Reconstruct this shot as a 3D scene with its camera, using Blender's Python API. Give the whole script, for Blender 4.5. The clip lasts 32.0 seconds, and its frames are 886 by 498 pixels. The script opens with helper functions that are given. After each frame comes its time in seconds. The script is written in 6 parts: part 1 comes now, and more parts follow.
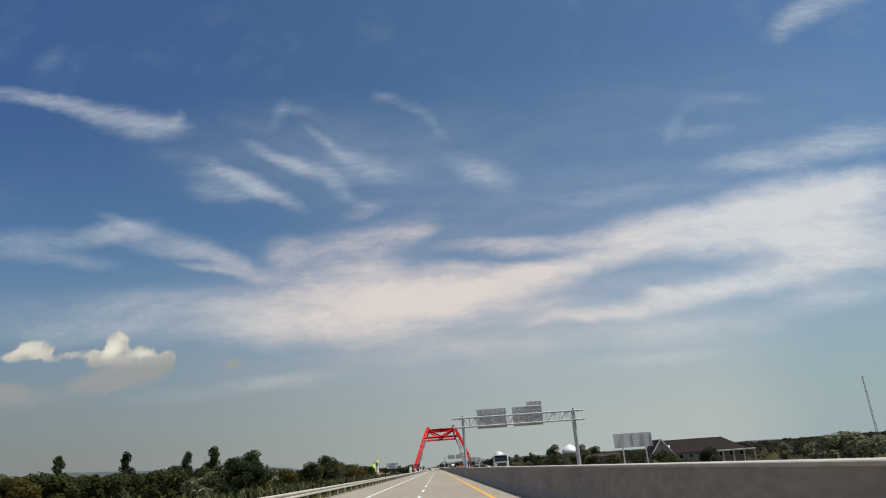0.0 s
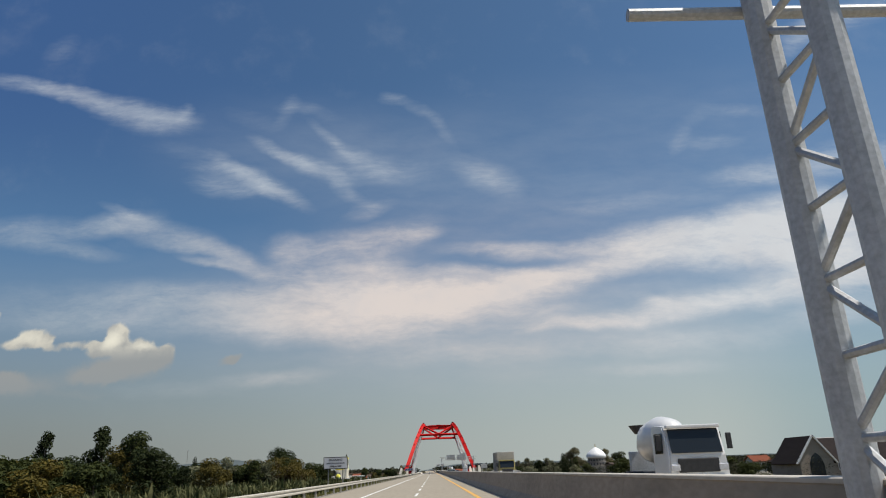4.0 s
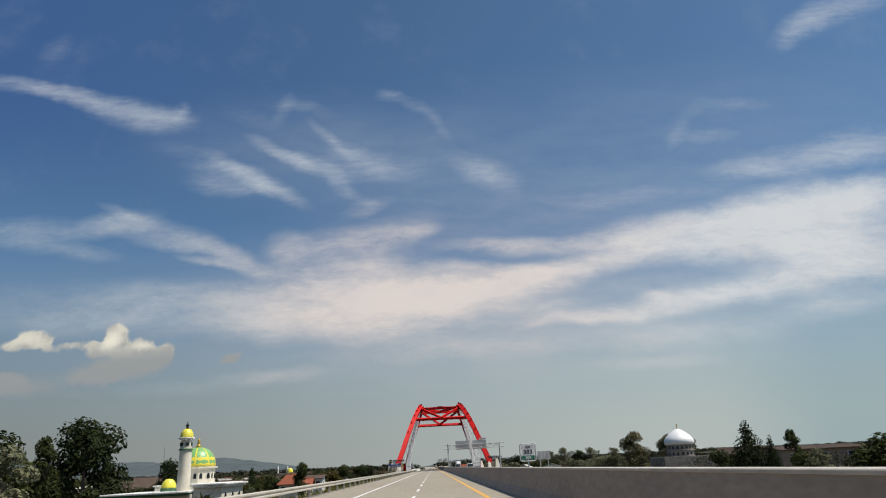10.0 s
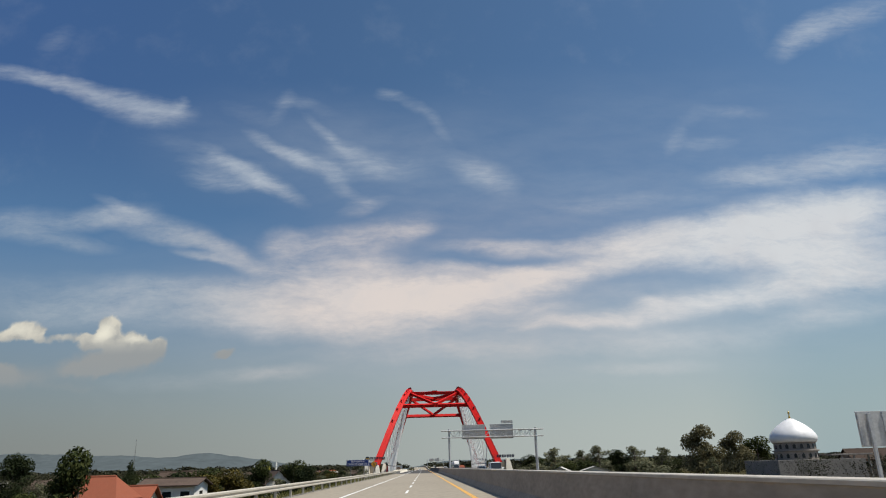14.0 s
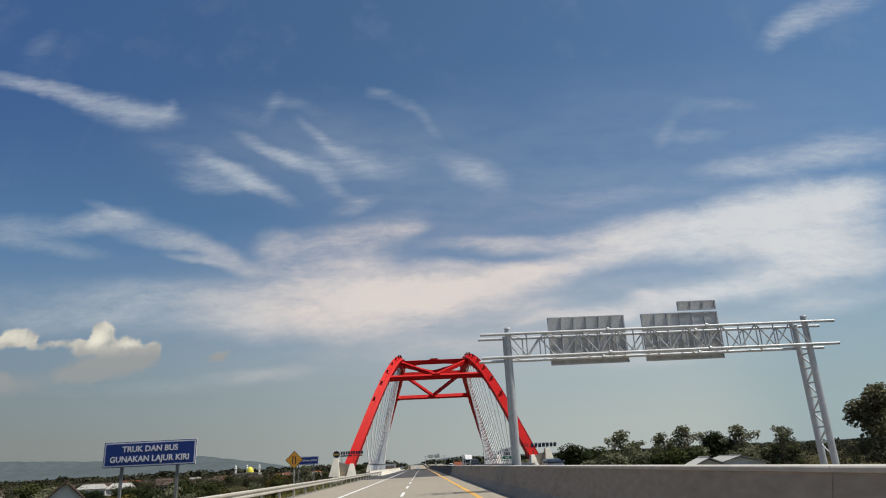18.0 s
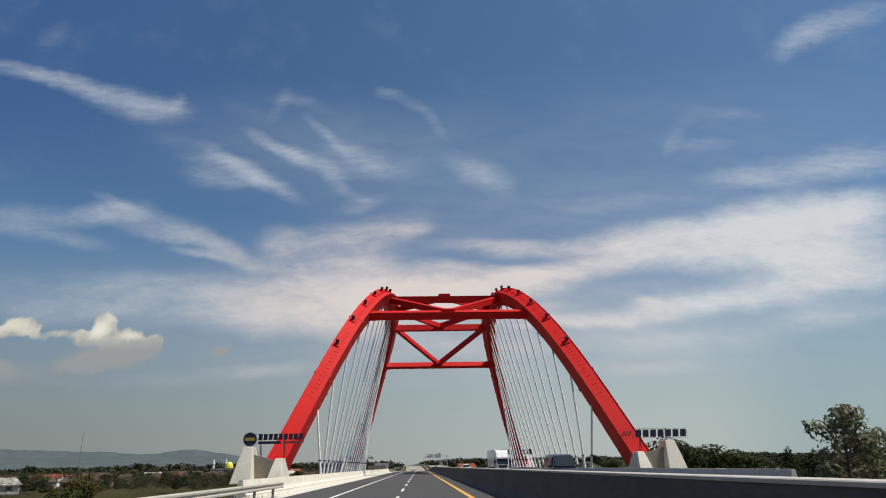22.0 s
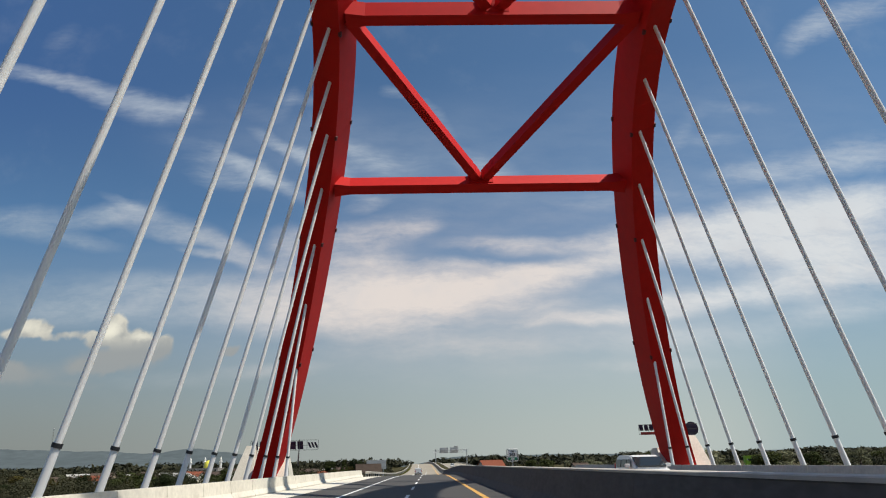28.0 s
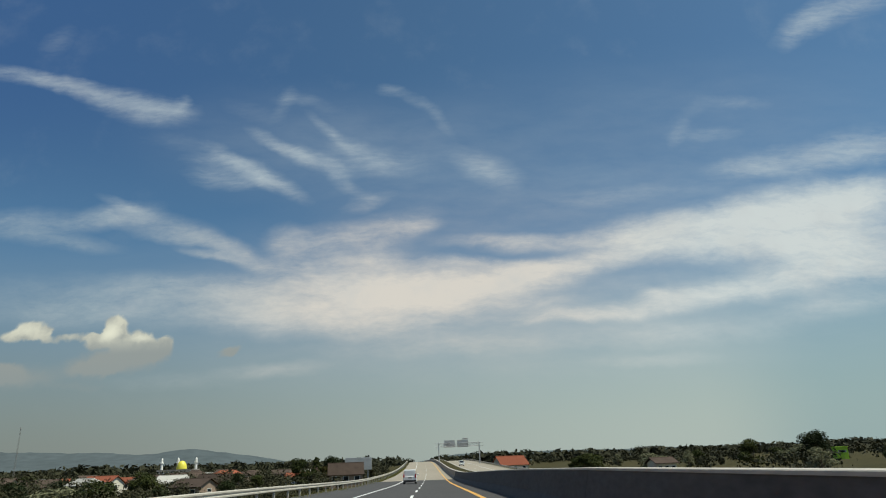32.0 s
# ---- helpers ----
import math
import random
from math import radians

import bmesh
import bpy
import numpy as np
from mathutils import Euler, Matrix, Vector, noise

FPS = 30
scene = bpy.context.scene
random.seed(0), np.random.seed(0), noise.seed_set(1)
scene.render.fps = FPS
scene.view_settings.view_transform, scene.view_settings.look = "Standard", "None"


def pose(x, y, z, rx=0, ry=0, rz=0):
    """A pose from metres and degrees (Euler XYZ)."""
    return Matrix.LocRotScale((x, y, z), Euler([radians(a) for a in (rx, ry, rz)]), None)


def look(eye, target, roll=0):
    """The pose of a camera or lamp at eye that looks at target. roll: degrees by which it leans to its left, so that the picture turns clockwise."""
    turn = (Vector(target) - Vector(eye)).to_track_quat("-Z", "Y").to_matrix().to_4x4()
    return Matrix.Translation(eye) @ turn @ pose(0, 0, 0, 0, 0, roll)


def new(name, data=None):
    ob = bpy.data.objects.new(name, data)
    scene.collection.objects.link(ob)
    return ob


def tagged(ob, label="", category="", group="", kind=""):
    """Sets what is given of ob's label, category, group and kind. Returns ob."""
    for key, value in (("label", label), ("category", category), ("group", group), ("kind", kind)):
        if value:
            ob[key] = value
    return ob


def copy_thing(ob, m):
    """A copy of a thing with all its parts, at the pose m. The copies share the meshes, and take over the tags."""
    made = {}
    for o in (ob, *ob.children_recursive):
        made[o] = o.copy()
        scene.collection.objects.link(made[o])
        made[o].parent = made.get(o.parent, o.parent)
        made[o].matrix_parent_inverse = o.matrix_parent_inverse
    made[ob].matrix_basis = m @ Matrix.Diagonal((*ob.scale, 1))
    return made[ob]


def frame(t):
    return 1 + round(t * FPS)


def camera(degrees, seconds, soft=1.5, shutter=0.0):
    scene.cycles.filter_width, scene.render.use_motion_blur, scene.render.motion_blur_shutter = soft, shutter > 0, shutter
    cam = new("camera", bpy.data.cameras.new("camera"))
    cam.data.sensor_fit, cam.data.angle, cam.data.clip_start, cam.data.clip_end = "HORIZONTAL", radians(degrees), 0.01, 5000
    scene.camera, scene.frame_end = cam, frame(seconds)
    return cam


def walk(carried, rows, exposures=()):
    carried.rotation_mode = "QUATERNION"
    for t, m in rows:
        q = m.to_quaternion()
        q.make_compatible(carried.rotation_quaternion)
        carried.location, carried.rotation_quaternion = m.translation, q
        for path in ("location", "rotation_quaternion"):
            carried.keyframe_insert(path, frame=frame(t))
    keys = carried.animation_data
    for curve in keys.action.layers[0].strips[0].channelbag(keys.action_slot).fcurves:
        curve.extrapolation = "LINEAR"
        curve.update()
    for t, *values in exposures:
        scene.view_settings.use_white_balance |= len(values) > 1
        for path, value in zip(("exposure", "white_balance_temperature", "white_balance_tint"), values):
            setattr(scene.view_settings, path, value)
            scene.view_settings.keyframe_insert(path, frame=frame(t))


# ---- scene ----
cam = camera(68.1, 32.0, 1.1)
EYE = 1.4  # metres above the road
# seconds, metres along the road, heading, tilt, lean in degrees
ROWS = [
    (0, -57.94, -1.79, 18.41, -4.13), (0.5, -47.05, -1.86, 18.43, -4.18), (1, -36.16, -2.08, 18.52, -3.32),
    (1.5, -25.25, -1.69, 18.43, -2.75), (2, -14.32, -1.58, 18.26, -3.11), (2.5, -3.39, -1.59, 18.41, -2.68),
    (3, 7.56, -1.57, 18.53, -2.52), (3.5, 18.51, -1.47, 18.63, -2.16), (5.5, 62.17, -1.60, 18.69, -2.06),
    (6, 73.09, -1.58, 18.49, -2.46), (6.5, 84.01, -1.63, 18.52, -2.37), (7, 94.94, -1.60, 18.56, -2.63),
    (7.5, 105.86, -1.59, 18.33, -2.91), (8, 116.77, -1.76, 18.56, -2.13), (8.5, 127.66, -1.82, 18.29, -2.38),
    (9, 138.51, -1.72, 18.32, -2.90), (9.5, 149.34, -1.76, 18.27, -2.94), (10, 160.16, -1.67, 18.34, -2.77),
    (10.5, 170.91, -1.75, 18.40, -2.20), (11, 181.65, -1.46, 18.02, -2.48), (11.5, 192.37, -1.36, 18.15, -2.51),
    (12, 203.16, -1.52, 18.35, -2.56), (12.5, 213.99, -1.62, 18.39, -2.76), (13, 224.86, -1.91, 18.37, -2.40),
    (13.5, 235.77, -2.02, 18.34, -2.36), (14, 246.72, -2.05, 18.39, -1.46), (14.5, 257.71, -1.73, 17.87, -3.17),
    (16.5, 302.70, -2.46, 18.16, -1.90), (17, 314.19, -2.37, 17.99, -2.24), (17.5, 325.74, -2.42, 17.87, -2.92),
    (18, 337.32, -2.67, 18.16, -2.90), (18.5, 348.67, -2.64, 18.07, -2.59), (19, 359.97, -2.71, 18.09, -2.74),
    (19.5, 371.25, -2.55, 17.75, -1.65), (20, 382.47, -2.61, 17.95, -1.82), (20.5, 393.59, -2.52, 18.02, -1.74),
    (21, 404.63, -2.56, 18.01, -1.70), (21.5, 415.48, -2.38, 17.68, -2.02), (22, 426.12, -2.31, 18.29, -1.12),
    (22.5, 436.56, -1.86, 17.92, -1.79), (23, 446.89, -1.84, 17.92, -1.70), (23.5, 457.14, -1.96, 18.31, -0.20),
    (24, 467.24, -2.20, 18.11, -1.69), (24.5, 477.18, -2.36, 17.77, -0.59), (25, 486.95, -2.43, 18.41, -1.20),
    (25.5, 496.67, -2.50, 18.06, -1.75), (27.5, 536.55, -1.79, 18.06, -2.09), (28, 546.49, -1.58, 18.15, -1.44),
    (28.5, 556.08, -1.70, 18.20, -1.48), (29, 565.55, -1.86, 18.24, -1.88), (29.5, 575.01, -1.76, 17.65, -2.66),
    (30, 584.74, -2.08, 18.00, -2.11), (30.5, 594.90, -2.21, 18.01, -2.58), (31, 605.34, -2.40, 17.88, -2.15),
    (31.5, 615.81, -2.23, 17.60, -2.31), (32, 626.30, -1.67, 17.97, -2.12),
]

def ride(t, y, yaw, tilt, lean):
    a, b = radians(yaw), radians(tilt)
    eye = Vector((0, y, EYE))
    return t, look(eye, eye + Vector((-math.sin(a) * math.cos(b), math.cos(a) * math.cos(b), math.sin(b))), lean)


# the clip brightens a little under the arches
walk(cam, [ride(*r) for r in ROWS], [(0, 0.0, 6500, 10), (24.2, 0.0, 6500, 10), (25.4, 0.20, 6500, 10), (27.9, 0.10, 6500, 9), (29.8, 0.17, 6500, 6), (31.0, 0.08, 6500, 4), (32.0, -0.03, 6500, 1)])

# ---- sky and sun ----
SUN_ELEV, SUN_TURN = radians(62), radians(102)  # turn: clockwise from straight ahead

world = bpy.data.worlds.new("world")
scene.world = world
world.use_nodes = True
wt = world.node_tree
wt.nodes.clear()


def wnode(kind, **props):
    n = wt.nodes.new(kind)
    for k, v in props.items():
        if k in ("vector_type", "operation", "sky_type", "sun_disc", "blend_type", "data_type", "interpolation_type", "noise_dimensions", "clamp", "noise_type", "normalize"):
            if k == "vector_type": n.vector_type = v
            elif k == "operation": n.operation = v
            elif k == "sky_type": n.sky_type = v
            elif k == "sun_disc": n.sun_disc = v
            elif k == "blend_type": n.blend_type = v
            elif k == "data_type": n.data_type = v
            elif k == "interpolation_type": n.interpolation_type = v
            elif k == "noise_dimensions": n.noise_dimensions = v
            elif k == "clamp": n.clamp = v
            elif k == "noise_type": n.noise_type = v
            elif k == "normalize": n.normalize = v
        else:
            n.inputs[k].default_value = v
    return n


def wmath(op, a, b=0.0, c=0.0):
    n = wnode("ShaderNodeMath", operation=op)
    for i, v in enumerate((a, b, c)):
        if isinstance(v, (int, float)):
            n.inputs[i].default_value = v
        else:
            wt.links.new(v, n.inputs[i])
    return n.outputs[0]


def wmix(fac, a, b):
    n = wnode("ShaderNodeMix", data_type="RGBA")
    for s, v in ((n.inputs[0], fac), (n.inputs[6], a), (n.inputs[7], b)):
        if isinstance(v, (int, float)):
            s.default_value = v
        elif isinstance(v, tuple):
            s.default_value = (*v, 1)
        else:
            wt.links.new(v, s)
    return n.outputs[2]


def wrange(v, a, b, c=0.0, d=1.0, smooth=True):
    n = wnode("ShaderNodeMapRange", interpolation_type="SMOOTHSTEP" if smooth else "LINEAR")
    wt.links.new(v, n.inputs[0])
    for i, x in enumerate((a, b, c, d)):
        n.inputs[i + 1].default_value = x
    return n.outputs[0]


def wnoise(vec, scale, detail=4.0, rough=0.55, distort=0.0):
    n = wnode("ShaderNodeTexNoise", Scale=scale, Detail=detail, Roughness=rough, Distortion=distort)
    wt.links.new(vec, n.inputs["Vector"])
    return n


way = wnode("ShaderNodeTexCoord").outputs["Generated"]
sep = wnode("ShaderNodeSeparateXYZ")
wt.links.new(way, sep.inputs[0])
ahead = wmath("MAXIMUM", wmath("ABSOLUTE", sep.outputs[1]), 0.08)
su, sv = wmath("DIVIDE", sep.outputs[0], ahead), wmath("DIVIDE", sep.outputs[2], ahead)
flat = wnode("ShaderNodeCombineXYZ")
wt.links.new(su, flat.inputs[0])
wt.links.new(sv, flat.inputs[1])
flat = flat.outputs[0]


def warp(vec, scale, amount, detail):
    n = wnoise(vec, scale, detail)
    sub = wnode("ShaderNodeVectorMath", operation="SUBTRACT")
    wt.links.new(n.outputs["Color"], sub.inputs[0])
    sub.inputs[1].default_value = (0.5, 0.5, 0.5)
    mad = wnode("ShaderNodeVectorMath", operation="MULTIPLY_ADD")
    wt.links.new(sub.outputs[0], mad.inputs[0])
    mad.inputs[1].default_value = (amount, amount, 0)
    wt.links.new(vec, mad.inputs[2])
    return mad.outputs[0]


# thin high cloud: drawn-out wisps on a slightly warped plane, their edges eaten by streaky noise
wispy = warp(warp(flat, 6.0, 0.022, 2.0), 18.0, 0.016, 4.0)
puffy = warp(warp(flat, 24.0, 0.022, 2.0), 75.0, 0.011, 5.0)


def blob(vec, u, v, turn, length, width, amount, soft=1.25):
    m = wnode("ShaderNodeMapping", vector_type="TEXTURE")
    m.inputs["Location"].default_value = (u, v, 0)
    m.inputs["Rotation"].default_value = (0, 0, radians(turn))
    m.inputs["Scale"].default_value = (length * soft, width * soft, 1)
    wt.links.new(vec, m.inputs["Vector"])
    ln = wnode("ShaderNodeVectorMath", operation="LENGTH")
    wt.links.new(m.outputs[0], ln.inputs[0])
    return wrange(ln.outputs["Value"], 1.0, 0.0, 0.0, amount)


def follow(vec, earlier):
    """The same vector, worked out after an earlier value: keeps the shader's memory small."""
    n = wnode("ShaderNodeVectorMath", operation="MULTIPLY_ADD")
    wt.links.new(earlier, n.inputs[0])
    n.inputs[1].default_value = (0, 0, 0)
    wt.links.new(vec, n.inputs[2])
    return n.outputs[0]


latest = [None]


def gather(vec, specs, soft=1.25):
    total = None
    for k, spec in enumerate(specs):
        if k % 6 == 0 and latest[0]:
            here = follow(vec, latest[0])
        elif k == 0:
            here = vec
        b = blob(here, *spec, soft=soft)
        total = wmath("ADD", total, b) if total else b
        latest[0] = total
    return total


STREAKS = (
    (-0.670, 0.656, -11.9, 0.095, 0.0123, 0.50),
    (-0.570, 0.628, -17.2, 0.091, 0.0141, 0.58),
    (-0.480, 0.593, -17.2, 0.070, 0.0236, 0.55),
    (-0.433, 0.585, -5.3, 0.044, 0.0176, 0.45),
    (-0.411, 0.597, 66.9, 0.016, 0.0116, 0.45),
    (-0.333, 0.488, -6.3, 0.052, 0.0125, 0.36),
    (-0.290, 0.474, -31.1, 0.059, 0.0118, 0.62),
    (-0.303, 0.450, -2.0, 0.056, 0.0123, 0.42),
    (-0.243, 0.448, -28.1, 0.050, 0.0137, 0.50),
    (-0.346, 0.466, -5.2, 0.042, 0.0103, 0.28),
    (-0.236, 0.514, -28.5, 0.050, 0.0091, 0.55),
    (-0.178, 0.488, -21.3, 0.050, 0.0143, 0.52),
    (-0.138, 0.455, -52.9, 0.032, 0.0124, 0.30),
    (-0.156, 0.540, -42.0, 0.041, 0.0081, 0.36),
    (-0.103, 0.496, -28.8, 0.051, 0.0174, 0.42),
    (-0.054, 0.478, -2.0, 0.059, 0.0209, 0.24),
)
STREAKS_2 = (
    (-0.089, 0.410, 17.5, 0.035, 0.0120, 0.34),
    (-0.103, 0.427, -33.5, 0.023, 0.0088, 0.20),
    (-0.002, 0.385, -2.0, 0.030, 0.0119, 0.20),
    (-0.234, 0.597, 64.5, 0.025, 0.0104, 0.22),
    (-0.224, 0.602, -1.9, 0.031, 0.0089, 0.16),
    (-0.054, 0.617, -7.6, 0.018, 0.0101, 0.34),
    (-0.010, 0.598, -29.8, 0.042, 0.0109, 0.20),
    (0.031, 0.559, -55.4, 0.033, 0.0093, 0.20),
    (-0.637, 0.727, 48.5, 0.032, 0.0217, 0.20),
    (0.096, 0.471, -23.9, 0.047, 0.0230, 0.34),
    (0.123, 0.454, -12.9, 0.042, 0.0229, 0.22),
    (0.708, 0.739, 33.8, 0.061, 0.0197, 0.50),
    (0.790, 0.772, 19.9, 0.085, 0.0263, 0.55),
    (0.676, 0.711, 54.3, 0.031, 0.0119, 0.22),
    (-0.181, 0.595, -23.9, 0.050, 0.0130, 0.12),
    (0.279, 0.403, 0.1, 0.056, 0.0121, 0.14),
)
STREAKS_3 = (
    (0.555, 0.577, -1.9, 0.046, 0.0114, 0.26),
    (0.439, 0.520, 55.4, 0.027, 0.0095, 0.20),
    (0.489, 0.519, 1.4, 0.051, 0.0109, 0.24),
    (0.467, 0.563, 38.2, 0.047, 0.0140, 0.12),
    (0.663, 0.467, 6.6, 0.136, 0.0233, 0.50),
    (0.568, 0.453, 0.2, 0.060, 0.0138, 0.48),
    (0.757, 0.489, 8.6, 0.084, 0.0278, 0.50),
    (0.356, 0.413, 2.3, 0.114, 0.0143, 0.18),
    (-0.286, 0.577, -23.6, 0.060, 0.0170, 0.10),
    (-0.397, 0.521, -10.7, 0.067, 0.0126, 0.12),
)
BANDS = (
    (-0.638, 0.386, 1.2, 0.103, 0.0260, 0.44),
    (-0.571, 0.355, -7.3, 0.086, 0.0134, 0.36),
    (-0.504, 0.397, 9.0, 0.071, 0.0203, 0.44),
    (-0.477, 0.412, -22.4, 0.050, 0.0095, 0.36),
    (-0.426, 0.381, -14.5, 0.086, 0.0211, 0.44),
    (-0.383, 0.354, -7.3, 0.066, 0.0105, 0.42),
    (-0.327, 0.346, -22.4, 0.067, 0.0139, 0.46),
    (-0.343, 0.326, -14.4, 0.046, 0.0074, 0.50),
    (-0.289, 0.317, -22.4, 0.057, 0.0137, 0.42),
    (-0.533, 0.272, -0.0, 0.201, 0.0298, 0.28),
    (-0.376, 0.274, -5.2, 0.111, 0.0202, 0.34),
    (-0.399, 0.238, -2.2, 0.183, 0.0308, 0.38),
    (-0.580, 0.236, -2.2, 0.129, 0.0217, 0.26),
    (-0.225, 0.345, 10.8, 0.036, 0.0293, 0.36),
)
BANDS_2 = (
    (-0.175, 0.341, 8.6, 0.063, 0.0272, 0.50),
    (-0.071, 0.354, 8.6, 0.075, 0.0254, 0.55),
    (-0.010, 0.362, 6.5, 0.039, 0.0107, 0.40),
    (-0.215, 0.305, -2.1, 0.055, 0.0150, 0.34),
    (-0.147, 0.256, 1.0, 0.159, 0.0444, 0.82),
    (-0.014, 0.269, -2.1, 0.138, 0.0372, 0.95),
    (0.094, 0.258, 3.0, 0.112, 0.0352, 0.90),
    (0.179, 0.279, 6.1, 0.105, 0.0224, 0.85),
    (-0.173, 0.216, -2.2, 0.157, 0.0286, 0.62),
    (-0.046, 0.225, -0.1, 0.136, 0.0362, 0.62),
    (0.104, 0.297, -5.2, 0.086, 0.0113, 0.62),
    (-0.103, 0.312, 3.2, 0.081, 0.0190, 0.45),
    (-0.270, 0.253, -2.1, 0.070, 0.0367, 0.40),
)
BANDS_3 = (
    (0.281, 0.300, 8.2, 0.102, 0.0169, 0.62),
    (0.365, 0.349, 4.2, 0.099, 0.0245, 0.80),
    (0.106, 0.338, 1.1, 0.087, 0.0116, 0.42),
    (0.193, 0.330, 2.1, 0.097, 0.0145, 0.50),
    (0.498, 0.360, 6.3, 0.159, 0.0317, 0.90),
    (0.635, 0.385, 8.3, 0.143, 0.0402, 0.95),
    (0.734, 0.391, 3.2, 0.092, 0.0413, 1.00),
    (0.575, 0.324, 3.1, 0.175, 0.0373, 0.80),
    (0.684, 0.310, -2.1, 0.121, 0.0501, 0.85),
    (0.439, 0.315, 1.0, 0.139, 0.0213, 0.60),
    (0.307, 0.325, 6.2, 0.084, 0.0211, 0.40),
)
BANDS_4 = (
    (0.375, 0.224, 5.9, 0.132, 0.0190, 0.62),
    (0.514, 0.246, 5.9, 0.144, 0.0259, 0.68),
    (0.657, 0.273, 5.9, 0.128, 0.0322, 0.65),
    (0.266, 0.210, -0.1, 0.111, 0.0117, 0.44),
    (0.168, 0.208, 2.9, 0.073, 0.0125, 0.34),
    (0.652, 0.214, 7.7, 0.117, 0.0217, 0.40),
    (0.363, 0.239, -23.3, 0.031, 0.0114, 0.30),
    (0.201, 0.231, 6.0, 0.063, 0.0108, 0.25),
    (0.385, 0.175, 0.8, 0.178, 0.0195, 0.28),
    # no cloud: a reflection in the windscreen, painted as a faint pale streak
    (0.344, 0.137, -0.2, 0.113, 0.0104, 0.26),
    (-0.239, 0.141, 0.8, 0.089, 0.0111, 0.30),
    (-0.389, 0.128, -2.2, 0.101, 0.0134, 0.16),
    (0.035, 0.171, -0.2, 0.191, 0.0209, 0.26),
)
HEAPS = (
    (-0.476, 0.214, 65.2, 0.017, 0.0185, 0.95),
    (-0.470, 0.198, -47.9, 0.022, 0.0120, 0.85),
    (-0.455, 0.184, -2.2, 0.027, 0.0150, 0.80),
    (-0.438, 0.199, -2.2, 0.019, 0.0123, 0.70),
    (-0.416, 0.177, -2.2, 0.027, 0.0170, 0.70),
    (-0.400, 0.186, 35.5, 0.014, 0.0091, 0.36),
    (-0.500, 0.192, -2.2, 0.020, 0.0120, 0.80),
    (-0.602, 0.214, -2.2, 0.024, 0.0133, 0.70),
    (-0.622, 0.204, -2.2, 0.027, 0.0106, 0.60),
    (-0.580, 0.206, -2.2, 0.011, 0.0115, 0.50),
    (-0.543, 0.197, 6.1, 0.052, 0.0072, 0.34),
    (-0.467, 0.160, -2.2, 0.070, 0.0230, 0.48),
    (-0.637, 0.147, -2.2, 0.035, 0.0154, 0.40),
    (-0.670, 0.244, -2.2, 0.013, 0.0136, 0.55),
    (-0.301, 0.171, 13.2, 0.022, 0.0079, 0.50),
    (-0.509, 0.124, -2.2, 0.050, 0.0101, 0.20),
    (-0.600, 0.140, 4.0, 0.085, 0.0240, 0.30),
    (-0.500, 0.150, 0.0, 0.040, 0.0160, 0.26),
)
slant = wnode("ShaderNodeMapping", vector_type="POINT")
slant.inputs["Rotation"].default_value = (0, 0, radians(22))
slant.inputs["Scale"].default_value = (2.0, 9.0, 1)
wt.links.new(wispy, slant.inputs["Vector"])
fibre_down = wnoise(slant.outputs[0], 6.0, 6.0, 0.60).outputs["Fac"]
slant2 = wnode("ShaderNodeMapping", vector_type="POINT")
slant2.inputs["Rotation"].default_value = (0, 0, radians(-7))
slant2.inputs["Scale"].default_value = (1.6, 5.0, 1)
wt.links.new(wispy, slant2.inputs["Vector"])
fibre_band = wnoise(slant2.outputs[0], 5.0, 7.0, 0.60).outputs["Fac"]
mottle = wnoise(flat, 9.0, 6.0, 0.6).outputs["Fac"]
fine_down = wnoise(slant.outputs[0], 17.0, 6.0, 0.62).outputs["Fac"]
fine = wnoise(slant2.outputs[0], 13.0, 6.0, 0.62).outputs["Fac"]
finest = wnoise(slant2.outputs[0], 38.0, 5.0, 0.65).outputs["Fac"]
feather = warp(warp(flat, 9.0, 0.020, 3.0), 34.0, 0.012, 5.0)


def eat(shape, grain, deep, lo, hi, top):
    """Cloud cover: the shape with its thinner parts eaten away by the grain."""
    k = wmath("MULTIPLY", wmath("SUBTRACT", grain, 0.5), wmath("MULTIPLY", wmath("MINIMUM", wmath("MULTIPLY", shape, 2.2), 1.0), deep))
    return wrange(wmath("ADD", shape, k), lo, hi, 0.0, top, False)


wisps = wmath("ADD", wmath("ADD", gather(feather, STREAKS, 1.9), gather(feather, STREAKS_2, 1.9)), gather(feather, STREAKS_3, 1.9))
wisps = eat(wisps, wmath("MULTIPLY_ADD", finest, 0.16, wmath("MULTIPLY_ADD", fine_down, 0.41, wmath("MULTIPLY", fibre_down, 0.50))), 2.0, 0.04, 1.50, 0.66)
bands = wmath("ADD", wmath("ADD", gather(wispy, BANDS, 1.5), gather(wispy, BANDS_2, 1.5)), wmath("ADD", gather(wispy, BANDS_3, 1.5), gather(wispy, BANDS_4, 1.5)))
bands = eat(bands, wmath("MULTIPLY_ADD", finest, 0.20, wmath("MULTIPLY_ADD", mottle, 0.27, wmath("MULTIPLY_ADD", fine, 0.36, wmath("MULTIPLY", fibre_band, 0.30)))), 2.7, 0.02, 1.75, 0.92)
